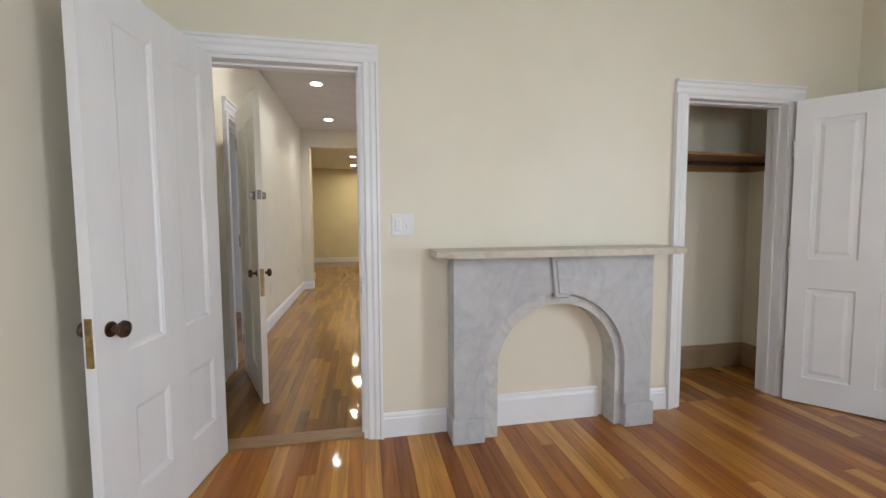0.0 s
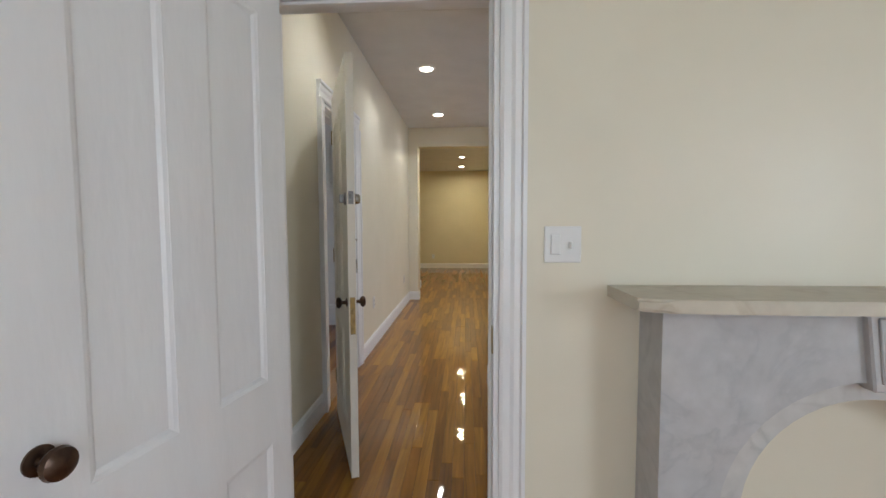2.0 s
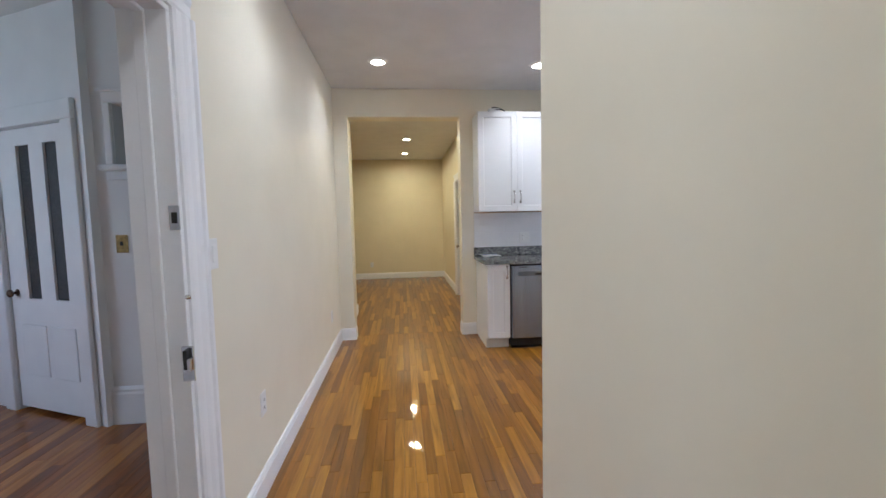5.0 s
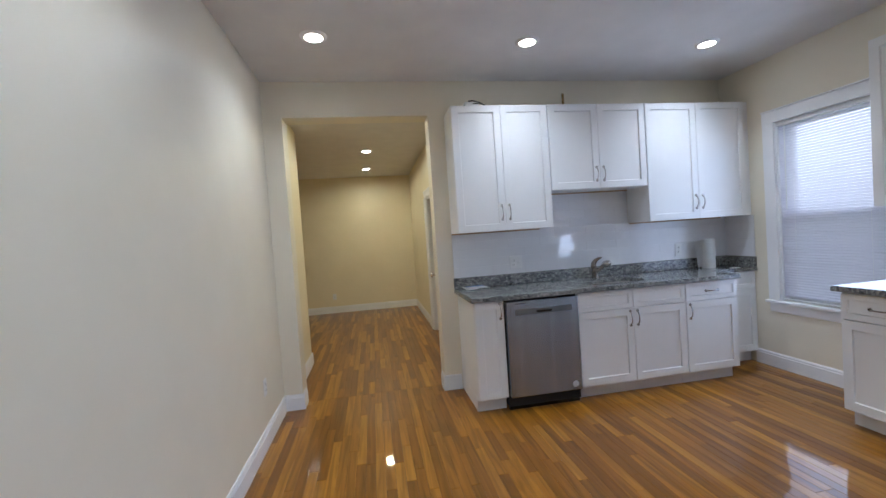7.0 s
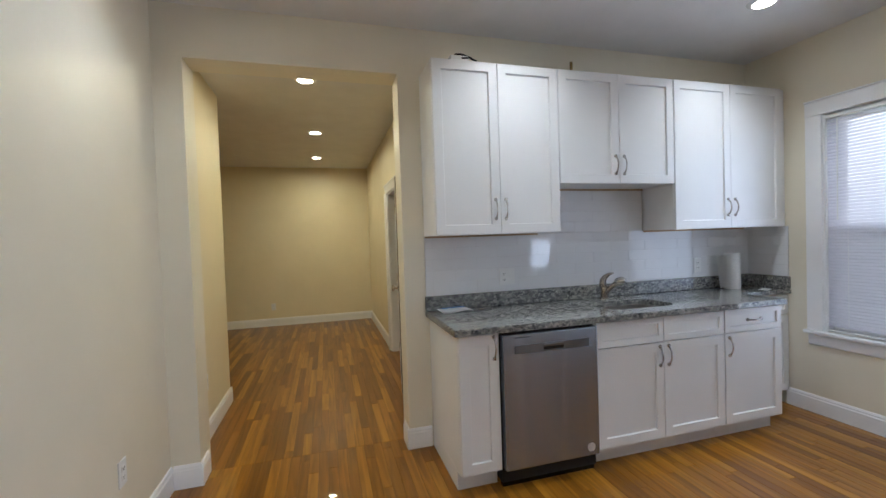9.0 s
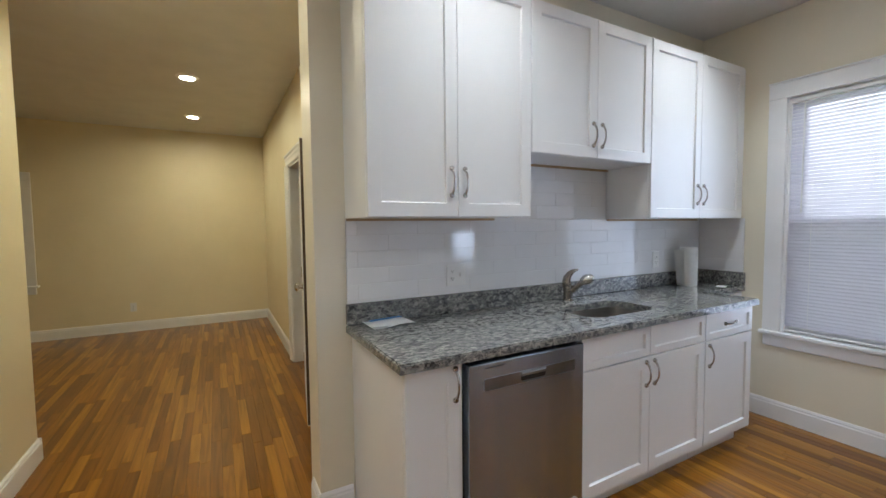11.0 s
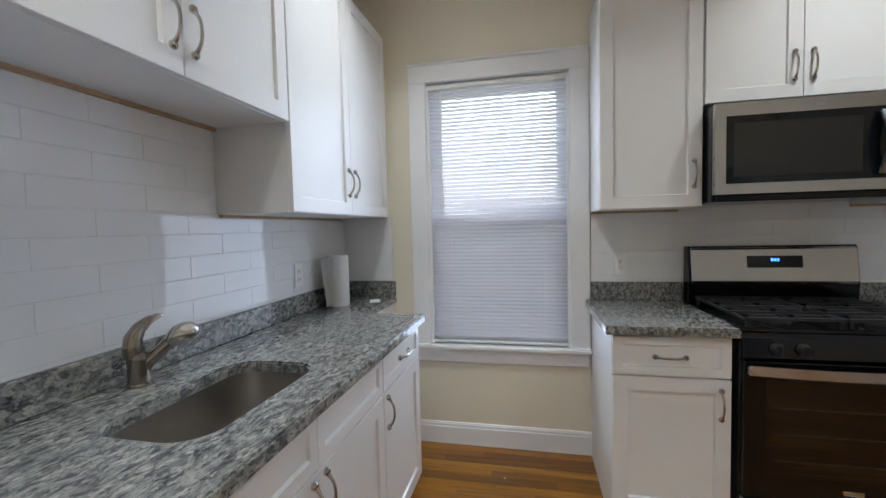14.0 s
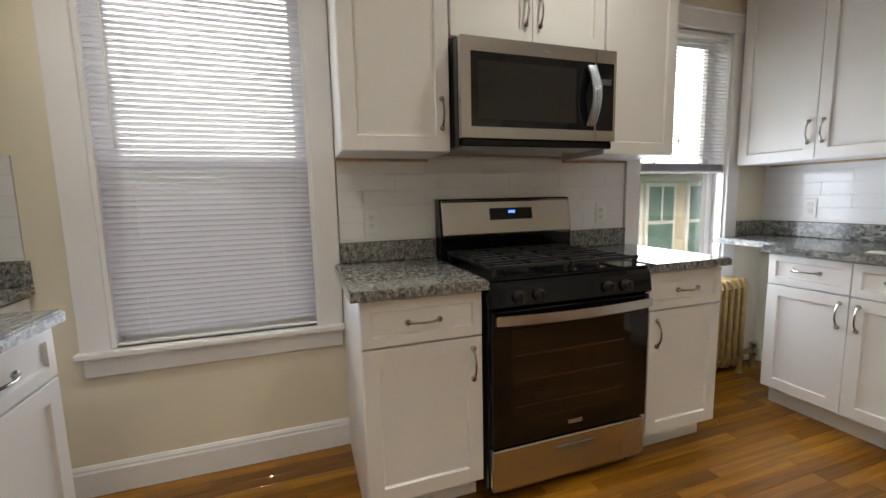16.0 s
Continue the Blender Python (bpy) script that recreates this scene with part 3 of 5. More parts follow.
# ---- doors ----
def door_leaf(name, m, w, h, panels, material, label, raised=False, thick=0.036, category="door"):
    """A panelled leaf: hinge at x 0, its faces towards y 0 and y thick."""
    t = thing(name, label, category, m, kind="structure")
    bm = bmesh.new()
    us = sorted({0.0, w, *[p[k] for p in panels for k in (0, 1)]})
    zs = sorted({0.008, h, *[p[k] for p in panels for k in (2, 3)]})
    for a, b in zip(us, us[1:]):
        for c, d in zip(zs, zs[1:]):
            if not any(p[0] <= a and b <= p[1] and p[2] <= c and d <= p[3] for p in panels):
                box(bm, a, b, 0, thick, c, d)
    bmesh.ops.remove_doubles(bm, verts=bm.verts, dist=0.0005)
    part("leaf_frame", bm, material, t)
    for a, b, c, d in panels:
        bm = bmesh.new()
        box(bm, a, b, 0.011, thick - 0.011, c, d)
        for y, s in ((0.0, 1), (thick, -1)):
            rim = [(0, 0.001), (0.010, 0.004), (0.018, 0.010)] if not raised else [(0, 0.002), (0.008, 0.010), (0.03, 0.010), (0.05, 0.003)]
            loops = [[bm.verts.new((u, y + s * dep, v)) for u, v in ((a + i, c + i), (b - i, c + i), (b - i, d - i), (a + i, d - i))] for i, dep in rim]
            for p, q in zip(loops, loops[1:]):
                for k in range(4):
                    bm.faces.new((p[k], p[(k + 1) % 4], q[(k + 1) % 4], q[k]))
            if raised:
                bm.faces.new(loops[-1])
        part("door_panel", bm, material, t)
    return t


KNOB = [(0.026, 0), (0.026, 0.004), (0.012, 0.008), (0.010, 0.026), (0.024, 0.033), (0.029, 0.042), (0.027, 0.051), (0.015, 0.058), (0.001, 0.06)]


def knob_pair(t, x, z, material, thick=0.036, label="dark bronze round knob", prof=KNOB):
    for y, s in ((0, -1), (thick, 1)):
        bm = bmesh.new()
        lathe(bm, [(r, s * q) for r, q in prof], (x, y, z), "y", 20)
        part("door_knob", bm, material, t, label, True)


def edge_plate(t, w, z0, z1, material, label, thick=0.036):
    bm = boxm(w - 0.001, w + 0.002, 0.006, thick - 0.006, z0, z1, 0.0008)
    p = part("latch_plate", bm, material, t, label)
    zc = z0 + 0.62 * (z1 - z0)
    part("latch_bolt", boxm(w + 0.001, w + 0.010, 0.011, thick - 0.011, zc - 0.012, zc + 0.012, 0.003), material, p)


def hinges(t, zs, material, y=0.0, thick=0.036):
    for z in zs:
        bm = bmesh.new()
        lathe(bm, [(0.006, z - 0.045), (0.006, z + 0.045)], (-0.004, y, 0), "z", 10)
        box(bm, -0.003, 0.0, min(y, y + 0.03), max(y, y + 0.03), z - 0.045, z + 0.045)
        part("hinge", bm, material, t)


# old four-panel door of the bedroom, standing open
w = 0.795
door1 = door_leaf("door_1", pose(-0.648, 2.53, 0, 0, 0, -99.0), w, 2.012,
                  [(0.115, 0.32, 0.755, 1.885), (0.45, 0.65, 0.755, 1.885), (0.10, 0.305, 0.23, 0.545), (0.445, 0.635, 0.23, 0.545)], OLDWHITE,
                  "old white painted four-panel bedroom door standing open")
knob_pair(door1, w - 0.065, 0.85, BRONZE)
edge_plate(door1, w, 0.74, 0.90, BRASS, "worn brass mortise lock edge")
# entry door of the hall, swung back towards the hall wall
hx, hy = -0.862, 3.80
a2 = math.degrees(math.atan2(3.085 - hy, -0.563 - hx))
door2 = door_leaf("door_2", pose(hx, hy, 0, 0, 0, a2), 0.775, 2.04,
                  [(0.10, 0.335, 0.82, 1.88), (0.435, 0.67, 0.82, 1.88), (0.10, 0.335, 0.2, 0.68), (0.435, 0.67, 0.2, 0.68)], OLDCREAM,
                  "old cream painted entry door swung wide open into the hall")
EGG = [(0.022, 0), (0.022, 0.004), (0.009, 0.008), (0.009, 0.024), (0.018, 0.028), (0.026, 0.035), (0.028, 0.042), (0.022, 0.051), (0.001, 0.055)]
knob_pair(door2, 0.705, 0.865, BRONZE, prof=EGG, label="dark bronze oval knob")
edge_plate(door2, 0.775, 0.72, 0.90, BRASS, "worn brass mortise lock edge")
edge_plate(door2, 0.775, 1.343, 1.404, DULLMETAL, "dull steel deadbolt plate")
bm = bmesh.new()
lathe(bm, [(0.030, 0), (0.030, 0.006), (0.025, 0.010), (0.023, 0.026), (0.020, 0.031), (0.001, 0.032)], (0.72, 0.036, 1.371), "y", 24)
part("deadbolt_cylinder", bm, NICKEL, door2, "satin nickel deadbolt cylinder", True)
bm = bmesh.new()
lathe(bm, [(0.030, 0), (0.030, -0.005), (0.022, -0.010), (0.001, -0.011)], (0.72, 0, 1.371), "y", 20)
box(bm, 0.714, 0.726, -0.030, -0.008, 1.351, 1.391, 0.003)
part("thumb_turn", bm, DULLMETAL, door2, "dull steel thumb turn", True)
hinges(door2, (0.25, 1.05, 1.8), BRASS)
# moulded closet door, open into the bedroom
door3 = door_leaf("door_3", pose(2.82, 2.475, 0, 0, 0, -51.0), 0.75, 1.95,
                  [(0.09, 0.318, 0.945, 1.825), (0.42, 0.648, 0.945, 1.825), (0.09, 0.318, 0.175, 0.76), (0.42, 0.648, 0.175, 0.76)], TRIM,
                  "white moulded closet door standing open", raised=True)
hinges(door3, (0.32, 0.98, 1.65), NICKEL)
# door of the far room, folded back against its wall
a4 = math.degrees(math.atan2(8.91 - 9.69, 0.575 - 0.70))
door4 = door_leaf("door_4", pose(0.70, 9.69, 0, 0, 0, a4), 0.79, 1.985,
                  [(0.10, 0.35, 0.83, 1.85), (0.44, 0.69, 0.83, 1.85), (0.10, 0.35, 0.15, 0.70), (0.44, 0.69, 0.15, 0.70)], TRIM,
                  "white moulded door folded open against the far room wall", raised=True)
knob_pair(door4, 0.72, 0.97, NICKEL, label="satin nickel round knob")
part("leaf_edge", boxm(0.7885, 0.7925, 0.0015, 0.0345, 0.014, 1.98), BROWNEDGE, door4, "dark brown leaf edge")
hinges(door4, (0.25, 1.0, 1.75), NICKEL)

# white vestibule door with two tall dark panes, shut
door5 = thing("door_5", "white vestibule door with two tall dark glass panes", "door", pose(-2.36, 6.17, 0, 0, 0, 180 - 24.5) @ pose(0.04, -0.03, 0), kind="structure")
lites = ((0.144, 0.288, 0.85, 1.94), (0.442, 0.588, 0.85, 1.94))
bm = bmesh.new()
us, zs = (0.022, 0.144, 0.288, 0.442, 0.588, 0.798), (0.03, 0.85, 1.94, 2.055)
for a, b in zip(us, us[1:]):
    for c, d in zip(zs, zs[1:]):
        if not any(p[0] <= a and b <= p[1] and p[2] <= c and d <= p[3] for p in lites):
            box(bm, a, b, -0.02, 0.02, c, d)
part("leaf_frame", bm, VESTW, door5)
for a, b, c, d in lites:
    part("glass_pane", boxm(a - 0.004, b + 0.004, -0.006, 0.004, c - 0.004, d + 0.004), GREYGLASS, door5, "dark obscured glass pane")
for a, b in ((0.10, 0.36), (0.42, 0.70)):
    part("door_panel", boxm(a, b, 0.018, 0.026, 0.28, 0.66, 0.006), VESTW, door5)
bm = bmesh.new()
lathe(bm, KNOB, (0.72, 0.02, 0.89), "y", 18)
part("door_knob", bm, BRONZE, door5, "dark bronze knob", True)
for z in (0.35, 1.72):
    part("hinge", boxm(0.012, 0.03, 0.018, 0.034, z - 0.06, z + 0.06, 0.004), NICKEL, door5)
ct = thing("trim", "white casing of the vestibule door", "trim", pose(-2.36, 6.17, 0, 0, 0, 180 - 24.5), kind="structure")
for a, b, c, d in ((-0.06, 0.06, 0, 2.06), (0.84, 0.96, 0, 2.06), (-0.06, 0.96, 2.06, 2.19)):
    part("casing_board", boxm(a, b, 0.0, 0.03, c, d, 0.006), VESTW, ct)

# small dark window set deep in the vestibule wall
vw = thing("window_3", "small deep-set vestibule window with black glass", "window", kind="structure")
for nm, b in (("side_casing", (-2.148, -2.10, 1.762, 2.162)), ("side_casing", (-1.73, -1.665, 1.762, 2.162)), ("head_casing", (-2.148, -1.665, 2.162, 2.235)), ("apron", (-2.15, -1.68, 1.660, 1.725))):
    part(nm, boxm(b[0], b[1], 6.145, 6.17, b[2], b[3], 0.006), VESTW, vw)
part("head_cap", boxm(-2.18, -1.65, 6.135, 6.17, 2.235, 2.252, 0.004), VESTW, vw)
part("window_sill", boxm(-2.185, -1.645, 6.115, 6.17, 1.725, 1.762, 0.008), VESTW, vw)
part("glass_pane", boxm(-2.10, -1.73, 6.335, 6.345, 1.762, 2.162), BLACKGLASS, vw, "black glass pane")
for b in ((-2.10, -2.075, 1.762, 2.162), (-1.755, -1.73, 1.762, 2.162), (-2.075, -1.755, 2.122, 2.162), (-2.075, -1.755, 1.762, 1.805)):
    part("window_frame", boxm(b[0], b[1], 6.315, 6.335, b[2], b[3], 0.003), VESTW, vw)


# ---- kitchen windows and blinds ----
def window(name, y0, y1, z0, z1, x, label, stool=True, skip=()):
    t = casing(name, "y", x, -1, y0, y1, z0, z1, 0.105, label, plain=True, skip=skip)
    t["category"] = "window"
    part("head_cap", boxm(x - 0.035, x, y0 - 0.108, y1 + 0.108, z1 + 0.100, z1 + 0.115, 0.005), TRIM, t)
    part("window_sill", boxm(x - 0.05, x + 0.06, y0 - 0.118, y1 + 0.118, z0 - 0.025, z0, 0.006, 2), TRIM, t)
    part("apron", boxm(x - 0.02, x, y0 - 0.10, y1 + 0.10, z0 - 0.11, z0 - 0.025, 0.006), TRIM, t)
    for a, b, c, d in ((y0, y0 + 0.015, z0, z1), (y1 - 0.015, y1, z0, z1), (y0 + 0.015, y1 - 0.015, z1 - 0.015, z1)):
        part("jamb_liner", boxm(x, x + 0.155, a, b, c, d), TRIM, t)
    zm = z0 + 0.47 * (z1 - z0)
    for nm, xx, a, b in (("lower_sash", x + 0.075, z0, zm + 0.035), ("upper_sash", x + 0.115, zm - 0.01, z1 - 0.015)):
        bm = bmesh.new()
        slab_hole(bm, [(y0 + 0.015, a), (y1 - 0.015, a), (y1 - 0.015, b), (y0 + 0.015, b)], [(y0 + 0.065, a + 0.05), (y1 - 0.065, a + 0.05), (y1 - 0.065, b - 0.04), (y0 + 0.065, b - 0.04)], "x", xx, xx + 0.035)
        s = part(nm, bm, TRIM, t)
        g = part("pane", boxm(xx + 0.015, xx + 0.019, y0 + 0.06, y1 - 0.06, a + 0.045, b - 0.035), CLEAR, s)
        g.visible_shadow = False
    part("insect_screen", boxm(x + 0.135, x + 0.137, y0 + 0.015, y1 - 0.015, z0, zm), SCREEN, t, "grey insect screen")
    return t


window("window_1", *W1, 3.475, "white double-hung kitchen window with stool and apron")
window("window_2", *W2, 3.475, "white double-hung kitchen window over the radiator")


def blind(name, y0, y1, ztop, zbot, x, tilt, label, pitch=0.0228, stacked=0):
    t = thing(name, label, "window blind")
    part("head_rail", boxm(x - 0.03, x + 0.012, y0, y1, ztop - 0.035, ztop, 0.003), PLASTIC, t)
    z = ztop - 0.05
    bm = bmesh.new()
    n = 5
    c, s = math.cos(radians(tilt)), math.sin(radians(tilt))
    prof = [((k / (n - 1) - 0.5) * 0.025, 0.0042 * (1 - (2 * k / (n - 1) - 1) ** 2)) for k in range(n)]
    rows = [[bm.verts.new((a * c - b * s, yy, a * s + b * c)) for yy in (y0 + 0.004, y1 - 0.004)] for a, b in prof]
    for p, q in zip(rows, rows[1:]):
        bm.faces.new((p[0], p[1], q[1], q[0]))
    me = bpy.data.meshes.new("slat")
    bm.to_mesh(me)
    bm.free()
    me.materials.append(SLAT)
    for p in me.polygons:
        p.use_smooth = True
    while z > zbot + 0.03 + stacked * 0.003:
        ob = new("slat", me)
        ob.parent, ob.location = t, (x - 0.008, 0, z)
        z -= pitch
    for k in range(stacked):
        part("slat", boxm(x - 0.02, x + 0.005, y0 + 0.004, y1 - 0.004, zbot + 0.016 + k * 0.003, zbot + 0.0172 + k * 0.003), SLAT, t)
    part("bottom_rail", boxm(x - 0.021, x + 0.005, y0 + 0.002, y1 - 0.002, zbot, zbot + 0.014, 0.003), PLASTIC, t)
    for yy in (y0 + 0.13, y1 - 0.13):
        bm = bmesh.new()
        tube(bm, [(x - 0.022, yy, ztop - 0.035), (x - 0.022, yy, zbot + 0.012)], 0.0011, 5)
        part("ladder_cord", bm, PLASTIC, t)
    return t


b1 = blind("window_blind", W1[0] + 0.012, W1[1] - 0.012, W1[3] - 0.004, W1[2] + 0.003, 3.505, 62, "white horizontal slat blind, lowered and nearly shut")
bm = bmesh.new()
tube(bm, [(3.462, W1[1] - 0.095, 2.17), (3.458, W1[1] - 0.095, 1.45)], 0.004, 8)
part("tilt_wand", bm, PLASTIC, b1, "clear plastic tilt wand")
blind("window_blind", W2[0] + 0.012, W2[1] - 0.012, W2[3] - 0.004, 1.345, 3.505, 14, "white horizontal slat blind, half raised with open slats", stacked=14)

# window of the far room, mostly out of sight
fw = casing("window_4", "x", 12.86, -1, -2.84, -2.0, 0.70, 1.98, 0.105, "white window casing on the far room wall", plain=True)
part("window_sill", boxm(-2.97, -1.87, 12.80, 12.9, 0.675, 0.70, 0.006), TRIM, fw)
part("apron", boxm(-2.94, -1.90, 12.842, 12.86, 0.59, 0.675, 0.005), TRIM, fw)
part("sash", boxm(-2.84, -2.0, 12.91, 12.94, 0.70, 1.98), TRIM, fw)
# Both are out of view; the second is added around the east lamp.
for nm, ax, f, o, bx in (("window_5", "x", -1.9, 1, (-0.1, 0.9)), ("window_added", "y", 3.38, -1, (-1.05, -0.05))):
    casing(nm, ax, f, o, bx[0], bx[1], 0.7, 2.3, 0.105, "white casing of an unseen bedroom window", plain=True)


# ---- recessed ceiling lamps ----
def recessed(x, y, z, power, color=LED, spread=125):
    t = thing("ceiling_light", "round white recessed LED ceiling lamp, lit", "ceiling light", pose(x, y, z), "recessed ceiling lamps")
    bm = bmesh.new()
    lathe(bm, [(0.058, -0.001), (0.060, -0.012), (0.068, -0.010), (0.088, -0.003), (0.090, 0.0)], (0, 0, 0), "z", 32)
    part("trim_ring", bm, PLASTIC, t, "", True)
    bm = bmesh.new()
    lathe(bm, [(0.057, -0.0125), (0.057, -0.0122)], (0, 0, 0), "z", 28)
    part("lens", bm, LENS, t, "glowing lens")
    led(x, y, z, power, color, spread)


# The last two are unseen, added on the same grid to light the kitchen.
for x, y in ((-0.405, 3.65), (-0.405, 5.39), (-0.405, 7.13), (1.12, 7.16), (2.63, 7.15), (1.12, 5.39), (2.63, 5.39)):
    recessed(x, y, H, P_LED if x < 0 else P_SPOT, LED, 135 if x < 0 else 122)
for x, y in ((-0.15, 8.75), (-0.11, 10.40), (-0.13, 11.90)):
    recessed(x, y, HFAR, P_LED * 2.25, LEDFAR, 170)


# ---- fireplace ----
fp = thing("fireplace_surround", "grey veined marble mantelpiece with an arched opening", "fireplace")
CX, CZ, RX = 1.150, 0.378, 1.170


def arch(r, x=CX, n=24):
    """An upright round arch of radius r about x, from the floor up and down again."""
    return [(x + r, 0.0)] + [(x + r * math.cos(math.pi * i / n), CZ + r * math.sin(math.pi * i / n)) for i in range(n + 1)] + [(x - r, 0.0)]


bm = bmesh.new()
poly_prism(bm, [(0.56, 0.0), (0.56, 1.01), (1.742, 1.01), (1.742, 0.0)] + arch(0.42), "y", 2.372, 2.53)
bm.normal_update()
bmesh.ops.triangulate(bm, faces=[f for f in bm.faces if len(f.verts) > 4])
part("front_slab", bm, MARBLE, fp)
bm = bmesh.new()
poly_prism(bm, arch(0.448) + arch(0.358, RX)[::-1], "y", 2.402, 2.53)
bm.normal_update()
bmesh.ops.triangulate(bm, faces=[f for f in bm.faces if len(f.verts) > 4])
part("arch_ring", bm, MARBLE3, fp, "paler marble ring around the arch")
for x0, x1, z in ((CX - 0.419, RX - 0.357, 0.388), (RX + 0.357, CX + 0.419, 0.392)):
    part("impost_joint", boxm(x0, x1, 2.4005, 2.404, z - 0.002, z + 0.002), MARBLE2, fp, "thin mortar joint in the arch")
for x0, x1 in ((0.548, 0.727), (1.568, 1.754)):
    part("plinth", boxm(x0, x1, 2.352, 2.53, 0.0, 0.137, 0.006, 2), MARBLE, fp)
bm = bmesh.new()
poly_prism(bm, [(1.098, 1.003), (1.243, 1.003), (1.203, 0.775), (1.127, 0.775)], "y", 2.350, 2.40)
bmesh.ops.bevel(bm, geom=bm.edges[:], offset=0.005, segments=1, affect="EDGES")
key = part("keystone", bm, MARBLE, fp)
bm = bmesh.new()
poly_prism(bm, [(1.122, 0.985), (1.219, 0.985), (1.188, 0.80), (1.143, 0.80)], "y", 2.343, 2.352)
bmesh.ops.bevel(bm, geom=bm.edges[:], offset=0.003, segments=1, affect="EDGES")
part("keystone_face", bm, MARBLE, key)
bm = bmesh.new()
n = 28
front = []
for i in range(n + 1):
    u = i / n
    x = 0.455 + u * 1.425
    front.append((x, 2.262 - 0.014 * math.sin(math.pi * u) + (0.02 * (1 - min(u, 1 - u) / 0.03) ** 2 if min(u, 1 - u) < 0.03 else 0)))
poly_prism(bm, front + [(1.88, 2.53), (0.455, 2.53)], "z", 1.012, 1.048)
bmesh.ops.bevel(bm, geom=[e for e in bm.edges if abs(e.verts[0].co.z - e.verts[1].co.z) < 0.001 and max(v.co.y for v in e.verts) < 2.5], offset=0.009, segments=3, affect="EDGES")
part("mantel_shelf", bm, MARBLE2, fp, "worn cream marble mantel shelf", True)


# ---- switches and outlets ----
def plate(name, m, w, h, kind, label, material=PLASTIC):
    """A wall plate; its face looks to -y, centred at the pose."""
    t = thing(name, label, "electrical fitting", m)
    part("cover_plate", boxm(-w / 2, w / 2, -0.006, 0, -h / 2, h / 2, 0.0025, 2), material, t)
    if kind == "switch2":
        part("rocker", boxm(-0.040, -0.008, -0.010, -0.004, -0.033, 0.033, 0.003), material, t)
        part("toggle", boxm(0.020, 0.029, -0.020, -0.004, -0.014, 0.010, 0.003), material, t)
        for z in (-0.030, 0.030):
            part("screw", boxm(0.022, 0.027, -0.0075, -0.004, z - 0.0025, z + 0.0025), material, t)
    elif kind == "switch":
        part("rocker", boxm(-0.016, 0.016, -0.010, -0.004, -0.033, 0.033, 0.003), material, t)
    elif kind == "brass":
        part("toggle", boxm(-0.008, 0.008, -0.016, -0.004, -0.012, 0.016, 0.003), RUBBER, t)
    else:
        xs = (0.0,) if kind == "outlet" else (-0.023,)
        for x in xs:
            for z in (-0.02, 0.02):
                r = part("receptacle", boxm(x - 0.016, x + 0.016, -0.0085, -0.004, z - 0.014, z + 0.014, 0.003), material, t)
                for dx in (-0.0065, 0.0065):
                    part("slot", boxm(x + dx - 0.0012, x + dx + 0.0012, -0.0092, -0.0082, z - 0.002, z + 0.007), SLOT, r)
                part("slot", boxm(x - 0.0025, x + 0.0025, -0.0092, -0.0082, z - 0.0095, z - 0.005), SLOT, r)
        if kind == "combo":
            part("toggle", boxm(0.019, 0.027, -0.018, -0.004, -0.010, 0.010, 0.002), material, t)
    return t


WALLS = {"N": 0, "E": -90, "S": 180, "W": 90}
plate("light_switch", pose(0.309, 2.53, 1.18), 0.118, 0.118, "switch2", "white double switch plate beside the bedroom door")
plate("light_switch", pose(-0.955, 4.86, 1.245, 0, 0, WALLS["W"]), 0.072, 0.118, "switch", "white rocker switch on the hall wall")
plate("power_outlet", pose(-0.955, 5.31, 0.45, 0, 0, WALLS["W"]), 0.072, 0.118, "outlet", "white power outlet low on the hall wall", )
plate("power_outlet", pose(-0.955, 7.36, 0.41, 0, 0, WALLS["W"]), 0.072, 0.118, "outlet", "white power outlet low on the hall wall")
plate("power_outlet", pose(-0.92, 8.57, 0.41, 0, 0, WALLS["W"]), 0.072, 0.118, "outlet", "white power outlet low on the wall past the opening")
plate("power_outlet", pose(-0.95, 12.86, 0.33), 0.072, 0.118, "outlet", "white power outlet low on the far room wall")
plate("power_outlet", pose(1.195, 7.921, 1.122), 0.118, 0.118, "combo", "white outlet and switch plate on the tiles")
plate("power_outlet", pose(2.91, 7.921, 1.12), 0.072, 0.118, "outlet", "white outlet on the tiles behind the towel roll")
plate("power_outlet", pose(3.466, 6.26, 1.117, 0, 0, WALLS["E"]), 0.072, 0.118, "outlet", "white outlet on the tiles beside the stove")
plate("power_outlet", pose(3.466, 4.91, 1.114, 0, 0, WALLS["E"]), 0.072, 0.118, "outlet", "white outlet on the tiles beside the stove")
plate("power_outlet", pose(3.186, 3.519, 1.107, 0, 0, WALLS["S"]), 0.072, 0.118, "outlet", "white outlet on the tiles over the far counter")
plate("light_switch", pose(-2.10, 6.17, 1.24), 0.075, 0.12, "brass", "aged brass toggle switch in the vestibule", BRASS)
bell = thing("bell_button", "small round bronze button on the vestibule wall", "bell button", pose(-1.825, 6.17, 1.315))
bm = bmesh.new()
lathe(bm, [(0.028, 0), (0.026, -0.008), (0.012, -0.012), (0.010, -0.018), (0.001, -0.02)], axis="y", seg=20)
part("button", bm, BRONZE, bell, "", True)

# strike plates in the entry jamb
strike = thing("strike_plate", "chrome deadbolt strike plate on the entry jamb", "door hardware", pose(-0.968, 4.64, 1.382))
bm = bmesh.new()
slab_hole(bm, [(-0.016, -0.04), (0.016, -0.04), (0.016, 0.04), (-0.016, 0.04)], [(-0.009, -0.018), (0.009, -0.018), (0.009, 0.018), (-0.009, 0.018)], "y", -0.003, 0)
part("plate", bm, CHROME, strike)
part("bolt_hole", boxm(-0.010, 0.010, -0.0012, 0, -0.019, 0.019), SLOT, strike)
